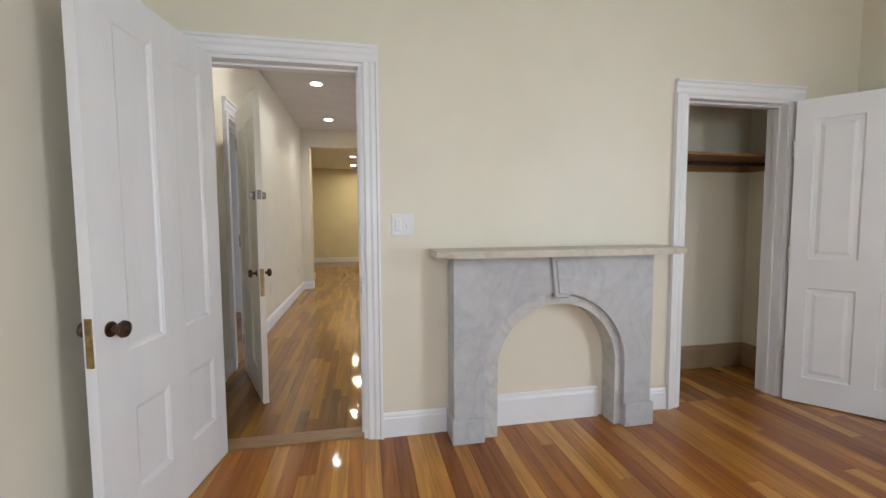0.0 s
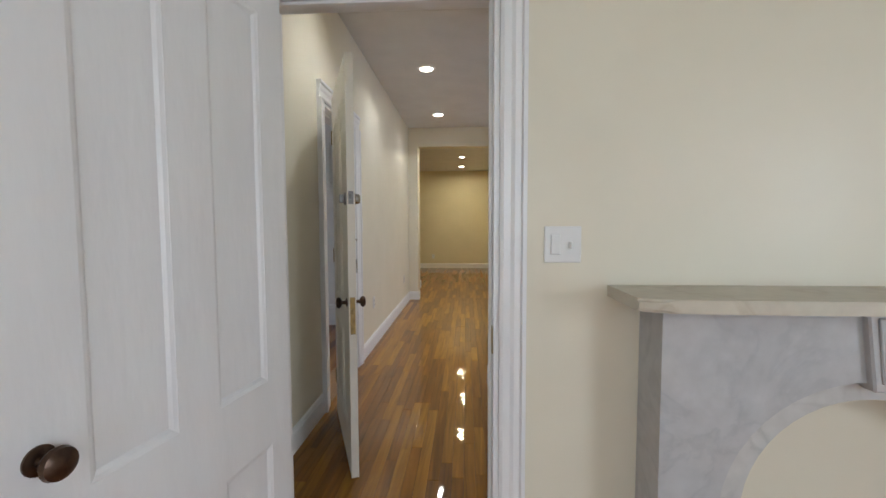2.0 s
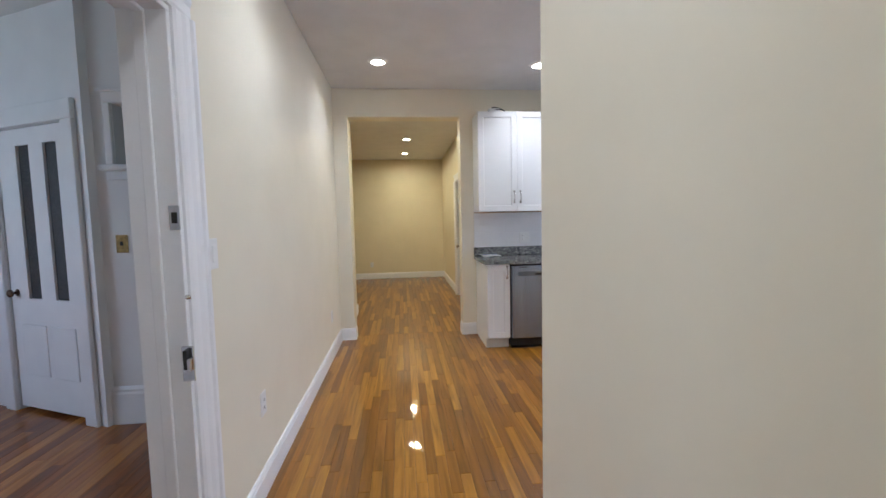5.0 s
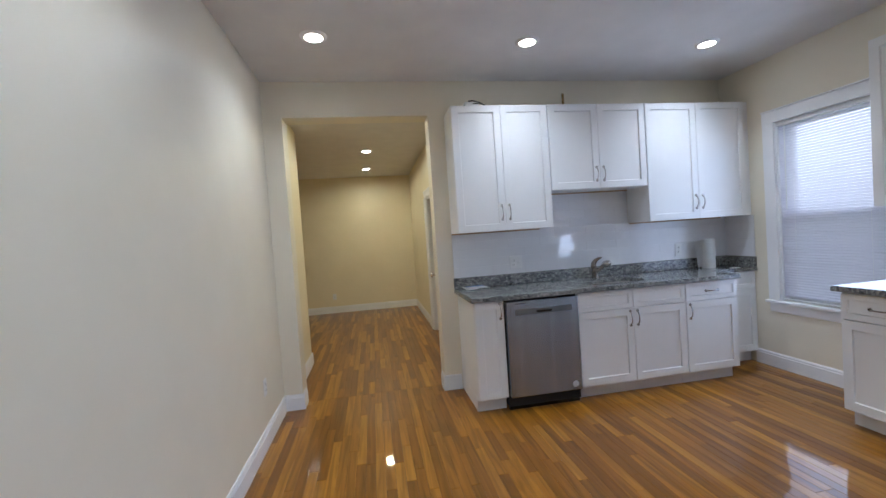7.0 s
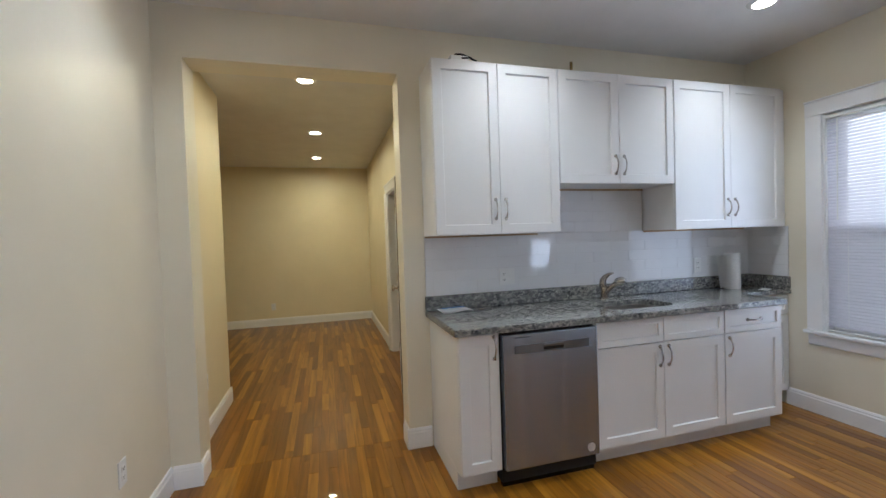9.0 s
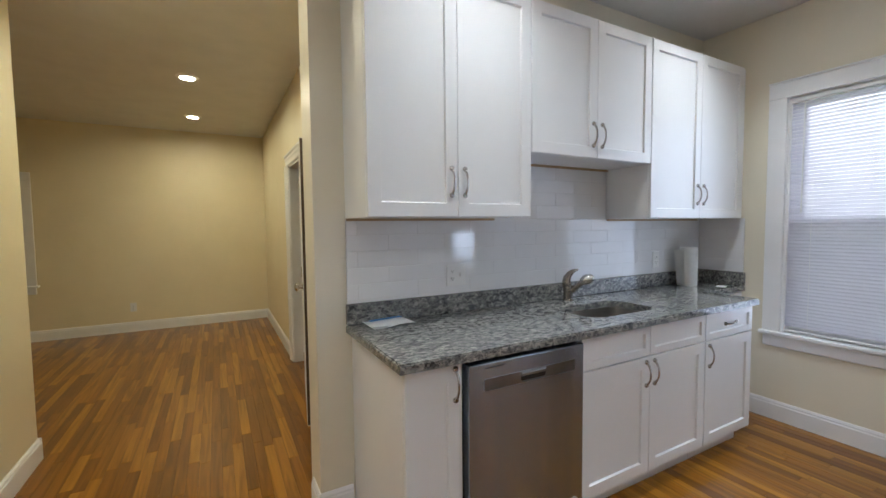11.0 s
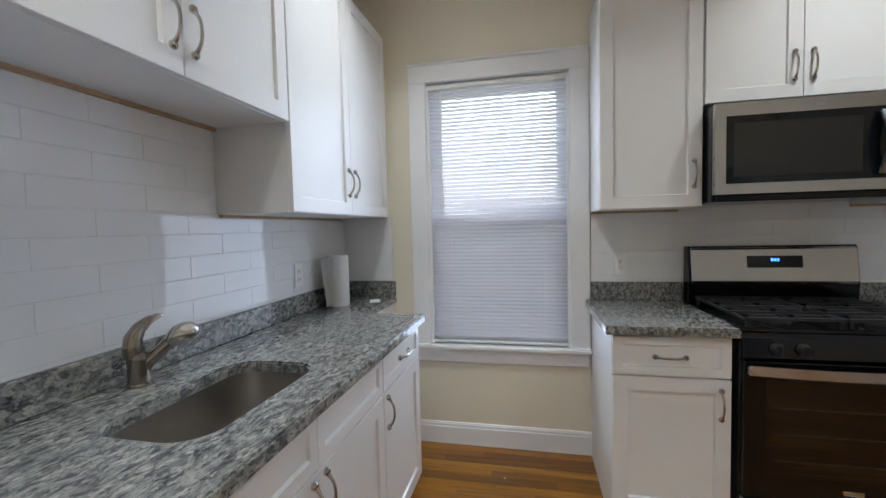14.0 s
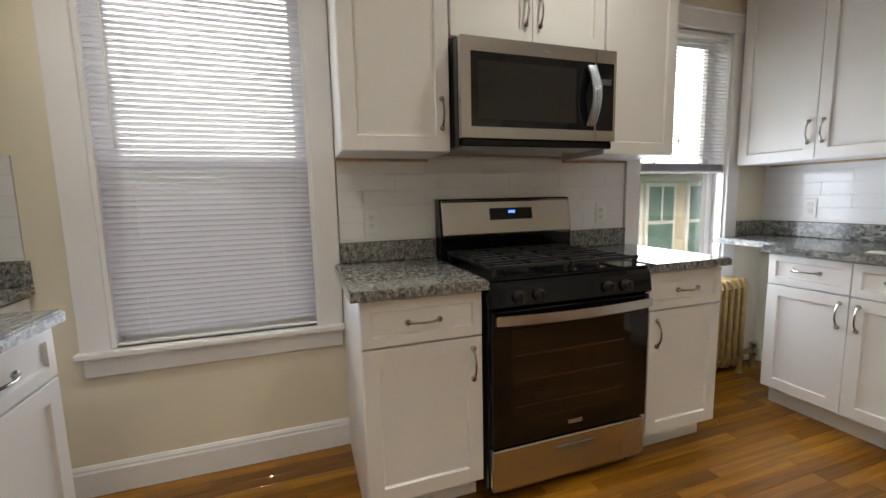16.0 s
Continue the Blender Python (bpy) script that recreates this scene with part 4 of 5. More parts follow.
strike1 = thing("strike_plate", "worn brass strike plate on the bedroom door jamb", "door hardware", pose(0.085, 2.557, 0.855))
bm = bmesh.new()
slab_hole(bm, [(-0.016, -0.045), (0.016, -0.045), (0.016, 0.045), (-0.016, 0.045)], [(-0.008, -0.016), (0.008, -0.016), (0.008, 0.016), (-0.008, 0.016)], "x", -0.003, 0)
part("plate", bm, BRASS, strike1)
part("latch_hole", boxm(-0.0012, 0, -0.009, 0.009, -0.017, 0.017), SLOT, strike1)
strike2 = thing("rim_lock_keeper", "chrome rim lock keeper on the entry jamb", "door hardware", pose(-0.956, 4.64, 0.893))
part("plate", boxm(-0.02, 0.02, -0.004, 0, -0.06, 0.06, 0.002), CHROME, strike2)
part("keeper", boxm(-0.012, 0.018, -0.022, -0.004, -0.022, 0.022, 0.004), CHROME, strike2)
part("keeper_slot", boxm(-0.006, 0.006, -0.0225, -0.004, -0.016, 0.05, 0.001), SLOT, strike2)

catch = thing("roller_catch", "small chrome roller catch on the entry casing", "door hardware", pose(-0.945, 4.645, 1.118))
bm = bmesh.new()
lathe(bm, [(0.009, 0.0), (0.009, -0.006), (0.006, -0.011), (0.001, -0.013)], (0, 0, 0), "y", 14)
part("roller", bm, CHROME, catch, "", True)

# ---- closet fittings ----
cs = thing("closet_shelf", "stained wooden closet shelf on wall cleats", "shelf")
part("board", boxm(2.0, 3.17, 2.80, 3.105, 1.655, 1.675, 0.003), SHELFWOOD, cs)
part("cleat", boxm(2.0, 3.17, 3.09, 3.11, 1.575, 1.655, 0.003), SHELFWOOD, cs)
part("cleat", boxm(3.15, 3.17, 2.70, 3.09, 1.575, 1.655, 0.003), SHELFWOOD, cs)
part("cleat", boxm(2.0, 2.02, 2.70, 3.09, 1.575, 1.655, 0.003), SHELFWOOD, cs)
rod = thing("closet_rod", "dark metal closet hanging rod", "clothes rod")
bm = bmesh.new()
tube(bm, [(2.02, 2.90, 1.61), (3.15, 2.90, 1.61)], 0.015, 12)
part("rod", bm, BRONZE, rod, "", True)


# ---- kitchen cabinets ----
def shaker(bm, x0, x1, z0, z1, rail=0.058):
    """A five-piece front with a recessed flat panel; its face at y 0, 20 mm thick."""
    o = [(x0, z0), (x1, z0), (x1, z1), (x0, z1)]
    i = [(x0 + rail, z0 + rail), (x1 - rail, z0 + rail), (x1 - rail, z1 - rail), (x0 + rail, z1 - rail)]
    e = 0.0015
    oe = [(x0 + e, z0 + e), (x1 - e, z0 + e), (x1 - e, z1 - e), (x0 + e, z1 - e)]
    k = [(x0 + rail + 0.004, z0 + rail + 0.004), (x1 - rail - 0.004, z0 + rail + 0.004), (x1 - rail - 0.004, z1 - rail - 0.004), (x0 + rail + 0.004, z1 - rail - 0.004)]
    loops = [[bm.verts.new((u, y, v)) for u, v in pts] for pts, y in ((o, 0.02), (o, e), (oe, 0.0), (i, 0.0), (k, 0.0105))]
    for p, q in zip(loops, loops[1:]):
        for j in range(4):
            bm.faces.new((p[j], p[(j + 1) % 4], q[(j + 1) % 4], q[j]))
    bm.faces.new(loops[-1])
    bm.faces.new(loops[0][::-1])


def pull(parent, x, z, upright=True, length=0.12):
    """A bow pull with swelling feet."""
    bm = bmesh.new()
    pts, radii = [], []
    n = 12
    for k in range(n + 1):
        u = k / n * 2 - 1
        y = -0.026 * (1 - abs(u) ** 2.6)
        d = u * length / 2
        pts.append((x, y - 0.002, z + d) if upright else (x + d, y - 0.002, z))
        radii.append(0.0046 + 0.0036 * abs(u) ** 5)
    tube(bm, pts, 0.0045, 8, radii)
    for s in (-1, 1):
        d = s * length / 2
        lathe(bm, [(0.0105, 0.0), (0.012, -0.003), (0.0115, -0.008), (0.007, -0.013)], (x, 0, z + d) if upright else (x + d, 0, z), "y", 10)
    part("handle", bm, PEWTER, parent, "satin pewter bow handle", True)


def cabinet(name, m, w, z0, z1, depth, fronts, label, category="kitchen cabinet", toe=True, group="", top=None):
    """Local frame: x along the front, door faces at y 0, back at y depth. fronts: kind, x0, x1, z0, z1, handle."""
    t = thing(name, label, category, m, group)
    part("body", boxm(0, w, 0.0205, depth, z0, top or z1, 0.001), CAB, t)
    if top:
        part("front_rail", boxm(0, w, 0.0205, 0.05, top, z1), CAB, t)
    if toe:
        part("toe_kick", boxm(0.0, w, 0.085, depth, 0.0, z0), CAB, t)
    for kind, a, b, c, d, h in fronts:
        bm = bmesh.new()
        shaker(bm, a, b, c, d, 0.058 if kind == "door" else 0.036)
        f = part("door" if kind == "door" else "drawer_front", bm, CAB, t)
        if h:
            pull(f, h[0], h[1], kind == "door", 0.118)
    if not toe:
        part("back_cleat", boxm(0.004, w - 0.004, depth - 0.022, depth - 0.002, z0 - 0.012, z0 + 0.0005), CABEDGE, t, "raw plywood strip under the back")
    return t


G = 0.0025
FY, BD = 7.30, 0.625
NB = "north run of base cabinets"
cabinet("base_cabinet", pose(0.618, FY, 0), 0.237, 0.11, 0.884, BD, [("door", G, 0.237 - G, 0.117, 0.875, (0.205, 0.80))], "narrow white shaker base cabinet beside the dishwasher", group=NB)
cabinet("base_cabinet", pose(1.475, FY, 0), 0.975, 0.11, 0.884, BD,
        [("drawer", G, 0.486, 0.725, 0.875, None), ("drawer", 0.489, 0.975 - G, 0.725, 0.875, None), ("door", G, 0.486, 0.117, 0.717, (0.455, 0.635)), ("door", 0.489, 0.975 - G, 0.117, 0.717, (0.52, 0.635))],
        "white shaker sink base cabinet with two doors", group=NB, top=0.66)
cabinet("base_cabinet", pose(2.453, FY, 0), 0.502, 0.11, 0.884, BD,
        [("drawer", G, 0.502 - G, 0.725, 0.875, (0.25, 0.80)), ("door", G, 0.502 - G, 0.117, 0.717, (0.035, 0.635))], "white shaker base cabinet with drawer", group=NB)
cabinet("base_cabinet", pose(2.962, 7.60, 0), 0.505, 0.11, 0.884, 0.325, [("drawer", G, 0.50, 0.725, 0.875, None), ("door", G, 0.50, 0.117, 0.717, None)], "shallow white corner cabinet by the window", group=NB)
UC = "north run of wall cabinets"
for x0, x1, z0, n in ((0.60, 1.446, 1.425, 2), (1.449, 2.375, 1.745, 2), (2.378, 3.412, 1.418, 2)):
    w = x1 - x0
    mid = w / 2
    zh = z0 + 0.155 if z0 < 1.5 else z0 + 0.125
    cabinet("wall_cabinet", pose(x0, 7.60, 0), w, z0, 2.487, 0.328,
            [("door", G, mid - G / 2, z0 + 0.002, 2.485, (mid - 0.034, zh)), ("door", mid + G / 2, w - G, z0 + 0.002, 2.485, (mid + 0.034, zh))],
            "white shaker wall cabinet with two doors", toe=False, group=UC)
solid("filler_strip", boxm(3.412, 3.474, 7.625, 7.645, 1.418, 2.487), CAB, "white filler strip beside the wall cabinets", "filler strip")

E_ = lambda y: pose(2.835, y, 0, 0, 0, -90)
EB = "east base cabinets"
cabinet("base_cabinet", E_(6.415), 0.455, 0.11, 0.884, 0.635, [("drawer", G, 0.452, 0.71, 0.875, (0.225, 0.79)), ("door", G, 0.452, 0.117, 0.702, (0.415, 0.60))], "white shaker base cabinet with drawer beside the stove", group=EB)
cabinet("base_cabinet", E_(5.158), 0.430, 0.11, 0.884, 0.635, [("drawer", G, 0.427, 0.71, 0.875, (0.215, 0.79)), ("door", G, 0.427, 0.117, 0.702, (0.045, 0.60))], "white shaker base cabinet with drawer beside the stove", group=EB)
U_ = lambda y: pose(3.13, y, 0, 0, 0, -90)
EU = "east wall cabinets"
cabinet("wall_cabinet", U_(6.417), 0.452, 1.415, 2.487, 0.34, [("door", G, 0.449, 1.417, 2.485, (0.415, 1.57))], "white shaker wall cabinet beside the microwave", toe=False, group=EU)
cabinet("wall_cabinet", U_(5.960), 0.775, 1.882, 2.487, 0.34, [("door", G, 0.386, 1.884, 2.485, (0.352, 2.02)), ("door", 0.389, 0.772, 1.884, 2.485, (0.423, 2.02))], "short white shaker wall cabinet over the microwave", toe=False, group=EU)
cabinet("wall_cabinet", U_(5.180), 0.440, 1.415, 2.487, 0.34, [("door", G, 0.437, 1.417, 2.485, None)], "white shaker wall cabinet beside the microwave", toe=False, group=EU)
S_ = lambda x, y: pose(x, y, 0, 0, 0, 180)
SB = "south run of cabinets"
cabinet("base_cabinet", S_(3.02, 4.13), 0.745, 0.11, 0.884, 0.615,
        [("drawer", G, 0.371, 0.715, 0.875, (0.187, 0.80)), ("drawer", 0.374, 0.742, 0.715, 0.875, (0.56, 0.80)), ("door", G, 0.371, 0.117, 0.707, (0.335, 0.61)), ("door", 0.374, 0.742, 0.117, 0.707, (0.41, 0.61))],
        "white shaker base cabinet with two drawers", group=SB)
cabinet("base_cabinet", S_(2.272, 4.13), 0.745, 0.11, 0.884, 0.615,
        [("drawer", G, 0.371, 0.715, 0.875, (0.187, 0.80)), ("drawer", 0.374, 0.742, 0.715, 0.875, (0.56, 0.80)), ("door", G, 0.371, 0.117, 0.707, (0.335, 0.61)), ("door", 0.374, 0.742, 0.117, 0.707, (0.41, 0.61))],
        "white shaker base cabinet with two drawers", group=SB)
cabinet("wall_cabinet", S_(3.44, 3.85), 0.87, 1.39, 2.487, 0.335, [("door", G, 0.434, 1.392, 2.485, (0.40, 1.545)), ("door", 0.437, 0.867, 1.392, 2.485, (0.47, 1.545))], "white shaker wall cabinet with two doors", toe=False, group=SB)
cabinet("wall_cabinet", S_(2.567, 3.85), 0.87, 1.39, 2.487, 0.335, [("door", G, 0.434, 1.392, 2.485, (0.40, 1.545)), ("door", 0.437, 0.867, 1.392, 2.485, (0.47, 1.545))], "white shaker wall cabinet with two doors", toe=False, group=SB)


# ---- granite worktops ----
def edge_round(bm, z):
    bmesh.ops.recalc_face_normals(bm, faces=bm.faces)
    es = [e for e in bm.edges if all(abs(v.co.z - z) < 1e-4 for v in e.verts) and any(abs(f.normal.z) < 0.1 for f in e.link_faces)]
    bmesh.ops.bevel(bm, geom=es, offset=0.006, segments=2, affect="EDGES")


ct1 = thing("worktop", "polished grey speckled granite worktop with undermount sink cutout", "worktop")
bm = bmesh.new()
slab_hole(bm, [(0.592, 7.268), (2.962, 7.268), (2.975, 7.281), (2.975, 7.585), (3.474, 7.585), (3.474, 7.929), (0.592, 7.929)], round_rect(1.69, 2.19, 7.415, 7.705, 0.085), "z", 0.885, 0.92)
edge_round(bm, 0.92)
part("slab", bm, GRANITE, ct1)
part("splash", boxm(0.592, 3.447, 7.905, 7.929, 0.92, 1.02, 0.004), GRANITE, ct1)
part("splash", boxm(3.448, 3.474, 7.585, 7.929, 0.92, 1.02, 0.004), GRANITE, ct1)
for y0, y1, lab in ((5.944, 6.447, "polished grey granite worktop between window and stove"), (4.712, 5.158, "polished grey granite worktop between stove and window")):
    c = thing("worktop", lab, "worktop")
    bm = bmesh.new()
    poly_prism(bm, [(2.805, y0), (2.805, y1), (3.474, y1), (3.474, y0)], "z", 0.885, 0.92)
    edge_round(bm, 0.92)
    part("slab", bm, GRANITE, c)
    part("splash", boxm(3.448, 3.474, max(y0, 4.735), min(y1, 6.418), 0.92, 1.02, 0.004), GRANITE, c)
c = thing("worktop", "polished grey granite worktop on the south run", "worktop")
bm = bmesh.new()
poly_prism(bm, [(1.52, 3.511), (1.52, 4.16), (3.045, 4.16), (3.045, 3.985), (3.474, 3.985), (3.474, 3.511)], "z", 0.885, 0.92)
edge_round(bm, 0.92)
part("slab", bm, GRANITE, c)
part("splash", boxm(1.52, 3.447, 3.511, 3.536, 0.92, 1.02, 0.004), GRANITE, c)
part("splash", boxm(3.448, 3.474, 3.511, 3.79, 0.92, 1.02, 0.004), GRANITE, c)

sink = thing("kitchen_sink", "undermount stainless steel kitchen sink basin", "sink")
bm = bmesh.new()
rings = []
for inset, z, r in ((-0.012, 0.8845, 0.095), (-0.004, 0.8835, 0.087), (0.0, 0.80, 0.085), (0.006, 0.715, 0.08), (0.03, 0.695, 0.04), (0.2, 0.69, 0.02)):
    rings.append([bm.verts.new((u, v, z)) for u, v in round_rect(1.69 + inset, 2.19 - inset, 7.415 + inset * 0.6, 7.705 - inset * 0.6, r)])
for p, q in zip(rings, rings[1:]):
    for k in range(len(p)):
        bm.faces.new((p[k], p[(k + 1) % len(p)], q[(k + 1) % len(p)], q[k]))
bm.faces.new(rings[-1])
part("basin", bm, SINKSTEEL, sink, "", True)
bm = bmesh.new()
lathe(bm, [(0.045, 0.6905), (0.042, 0.694), (0.03, 0.692), (0.028, 0.688)], (1.945, 7.56, 0), "z", 24)
part("drain", bm, CHROME, sink, "", True)

fa = thing("kitchen_faucet", "brushed nickel single-lever pull-out kitchen faucet", "faucet", pose(1.95, 7.845, 0.92))
bm = bmesh.new()
lathe(bm, [(0.034, 0.0), (0.034, 0.005), (0.029, 0.010), (0.0275, 0.05), (0.0285, 0.075), (0.027, 0.092), (0.018, 0.102), (0.001, 0.104)], (0, 0, 0), "z", 24)
part("faucet_body", bm, DARKNICKEL, fa, "", True)
bm = bmesh.new()
tube(bm, [(0.003, -0.004, 0.045), (0.016, -0.020, 0.066), (0.036, -0.044, 0.094), (0.053, -0.062, 0.116)], 0.019, 14, (0.021, 0.0185, 0.017, 0.018))
part("spout", bm, DARKNICKEL, fa, "", True)
bm = bmesh.new()
tube(bm, [(0.049, -0.058, 0.111), (0.056, -0.066, 0.120), (0.065, -0.076, 0.129), (0.076, -0.088, 0.135), (0.087, -0.100, 0.136), (0.095, -0.109, 0.131), (0.099, -0.113, 0.128)], 0.03, 16, (0.017, 0.025, 0.0305, 0.032, 0.029, 0.020, 0.008))
part("spray_head", bm, NICKEL, fa, "rounded pull-out spray head", True)
bm = bmesh.new()
tube(bm, [(-0.004, 0.004, 0.088), (-0.010, 0.004, 0.112), (-0.008, 0.002, 0.138), (0.008, -0.002, 0.162), (0.034, -0.008, 0.180), (0.060, -0.014, 0.187), (0.072, -0.017, 0.186)], 0.01, 12, (0.027, 0.0265, 0.0235, 0.0185, 0.013, 0.0075, 0.003))
part("lever", bm, DARKNICKEL, fa, "", True)

# paper towels, standing
tw = thing("paper_towel_roll", "white paper towel roll standing with a loose sheet", "paper towel", pose(3.165, 7.825, 0.92) @ Matrix.Diagonal((1.12, 1.12, 1.03, 1)))
bm = bmesh.new()
lathe(bm, [(0.0525, 0.0), (0.054, 0.01), (0.054, 0.268), (0.0525, 0.278), (0.018, 0.278), (0.018, 0.255)], (0, 0, 0), "z", 32)
part("roll", bm, PAPER, tw, "", True)
bm = bmesh.new()
sheet = []
for k in range(15):
    u = k / 14
    out, near = 0.098 * u, 0.0555 - 0.030 * math.sin(u * 2.6) * u
    sheet.append((-0.71 * (out + near) + 0.01 * (1 - u), 0.71 * (out - near)))
lo = [bm.verts.new((u + 0.012 * (i / 14) ** 2, v - 0.018 * (i / 14) ** 2, 0.003 + 0.012 * math.sin(i * 0.5) ** 2)) for i, (u, v) in enumerate(sheet)]
hi = [bm.verts.new((u, v, 0.272 - 0.012 * (i / 14))) for i, (u, v) in enumerate(sheet)]
for k in range(len(lo) - 1):
    bm.faces.new((lo[k], lo[k + 1], hi[k + 1], hi[k]))
bmesh.ops.solidify(bm, geom=bm.faces[:], thickness=0.0015)
part("loose_sheet", bm, PAPER, tw, "", True)

# leaflets on the worktop
lf = thing("leaflet", "open white leaflet with a blue band on the worktop", "leaflet", pose(0.765, 7.85, 0.9205, 0, 0, 8))
bm = bmesh.new()
a = [bm.verts.new((x, y, z)) for x, y, z in ((-0.10, -0.07, 0.0), (0.12, -0.075, 0.002), (0.12, 0.055, 0.006), (-0.10, 0.05, 0.012))]
bm.faces.new(a)
bmesh.ops.subdivide_edges(bm, edges=bm.edges[:], cuts=4, use_grid_fill=True)
for v in bm.verts:
    v.co.z += 0.004 * math.sin(v.co.x * 30) + 0.004
bmesh.ops.solidify(bm, geom=bm.faces[:], thickness=0.0012)
part("sheet", bm, PAPER, lf)
part("printed_band", boxm(-0.07, 0.10, 0.022, 0.046, 0.0165, 0.018), BLUEINK, lf, "blue printed band")
part("folded_page", boxm(-0.10, -0.03, -0.072, -0.03, 0.010, 0.0125, 0.0005), PAPER, lf)
lf2 = thing("card", "small white card on the corner worktop", "card", pose(3.30, 7.66, 0.9205, 0, 0, 20))
part("card_sheet", boxm(-0.05, 0.05, -0.03, 0.03, 0.0, 0.0015), PAPER, lf2)
lf3 = thing("paper_sheet", "loose white paper on the south worktop", "paper", pose(2.55, 4.0, 0.9205, 0, 0, 12))
part("sheet", boxm(-0.13, 0.1, -0.05, 0.05, 0.0, 0.002), PAPER, lf3)

# ---- dishwasher ----
dw = thing("dishwasher", "stainless steel dishwasher with a pocket handle", "dishwasher", pose(0.86, 7.272, 0))
part("tub", boxm(0.002, 0.608, 0.05, 0.62, 0.03, 0.875), RUBBER, dw)
dr = part("door_skin", boxm(0.006, 0.602, 0.0, 0.05, 0.115, 0.868, 0.006, 2), STEEL, dw)
bm = bmesh.new()
slab_hole(bm, round_rect(0.075, 0.545, 0.760, 0.806, 0.004, 2), round_rect(0.249, 0.379, 0.766, 0.800, 0.010, 4), "y", -0.0025, 0.001)
part("handle_strip", bm, DWSTRIP, dr, "handle strip darkened as if recessed")
# Dark plate in place of the shade inside the pocket.
part("handle_pocket", boxm(0.247, 0.381, -0.0008, 0.004, 0.764, 0.802), RUBBER, dr)
bm = bmesh.new()
poly_prism(bm, [(-0.009, 0.797), (-0.003, 0.803), (0.0, 0.803), (0.0, 0.784), (-0.003, 0.786)], "x", 0.252, 0.376)
part("pocket_lip", bm, DWSTRIP, dr)
part("badge", boxm(0.078, 0.168, -0.0015, 0.002, 0.846, 0.850), RUBBER, dr, "thin dark badge bar")
bm = bmesh.new()
lathe(bm, [(0.026, 0.0005), (0.026, -0.001)], (0.545, 0, 0.165), "y", 20)
part("sticker", bm, STICKER, dr, "round silvery sticker")
part("toe_panel", boxm(0.006, 0.602, 0.06, 0.09, 0.0, 0.11), ENAMEL, dw, "black toe panel")

# ---- stove ----
st = thing("gas_range", "stainless and black freestanding gas range", "stove", pose(2.805, 5.935, 0, 0, 0, -90))
W = 0.757
part("range_body", boxm(0.0, W, 0.035, 0.64, 0.045, 0.90, 0.004), ENAMEL, st)
for x in (0.04, W - 0.04):
    for y in (0.08, 0.6):
        bm = bmesh.new()
        lathe(bm, [(0.016, 0.0), (0.016, 0.02), (0.008, 0.022), (0.008, 0.05)], (x, y, 0), "z", 12)
        part("foot", bm, IRON, st)
drw = part("storage_drawer", boxm(0.004, W - 0.004, 0.008, 0.05, 0.055, 0.235, 0.008, 2), STEELH, st, "stainless storage drawer")
part("drawer_grip", boxm(0.29, 0.49, 0.004, 0.01, 0.165, 0.195, 0.003), STEEL, drw)
od = part("oven_door", boxm(0.004, W - 0.004, 0.006, 0.05, 0.243, 0.795, 0.008, 2), ENAMEL, st, "black glass oven door")
part("door_window", boxm(0.085, W - 0.105, 0.0045, 0.01, 0.335, 0.722, 0.001), OVENGLASS, od, "dark brown glass window")
for z in (0.40, 0.505, 0.61):
    part("rack_line", boxm(0.10, 0.62, 0.0036, 0.0045, z, z + 0.003), mat("dim_oven_rack", (0.06, 0.045, 0.038), None, 20, 0.3), od)
bm = bmesh.new()
pts = [(0.012 + (W - 0.024) * k / 16, -0.012 - 0.028 * math.sin(math.pi * k / 16), 0.762) for k in range(17)]
poly_prism(bm, [(a, b - 0.006) for a, b, c in pts] + [(a, b + 0.006) for a, b, c in pts[::-1]], "z", 0.744, 0.782)
bmesh.ops.bevel(bm, geom=[e for e in bm.edges if abs(e.verts[0].co.z - e.verts[1].co.z) < 1e-5], offset=0.004, segments=2, affect="EDGES")
part("oven_handle", bm, STEELH, od, "curved stainless band handle", True)
for x in (0.02, W - 0.05):
    part("handle_bracket", boxm(x, x + 0.03, -0.012, 0.01, 0.748, 0.776, 0.004), STEELH, od)
part("oven_badge", boxm(0.345, 0.415, 0.004, 0.008, 0.285, 0.302, 0.003), CHROME, od, "small metal badge")
bm = bmesh.new()
poly_prism(bm, [(0.012, 0.80), (0.0, 0.81), (0.012, 0.885), (0.035, 0.905), (0.10, 0.905), (0.10, 0.80)], "x", 0.002, W - 0.002)
cp = part("control_panel", bm, ENAMEL, st, "black front control panel")
for x in (0.115, 0.205, 0.53, 0.62):
    bm = bmesh.new()
    lathe(bm, [(0.024, 0.008), (0.024, 0.0), (0.021, -0.006), (0.019, -0.024), (0.001, -0.026)], (x, 0.004, 0.845), "y", 18)
    box(bm, x - 0.005, x + 0.005, -0.032, -0.018, 0.825, 0.866, 0.002)
    part("burner_knob", bm, IRON, cp, "", True)
part("cooktop", boxm(0.0, W, 0.03, 0.60, 0.902, 0.916, 0.005, 2), ENAMEL, st)
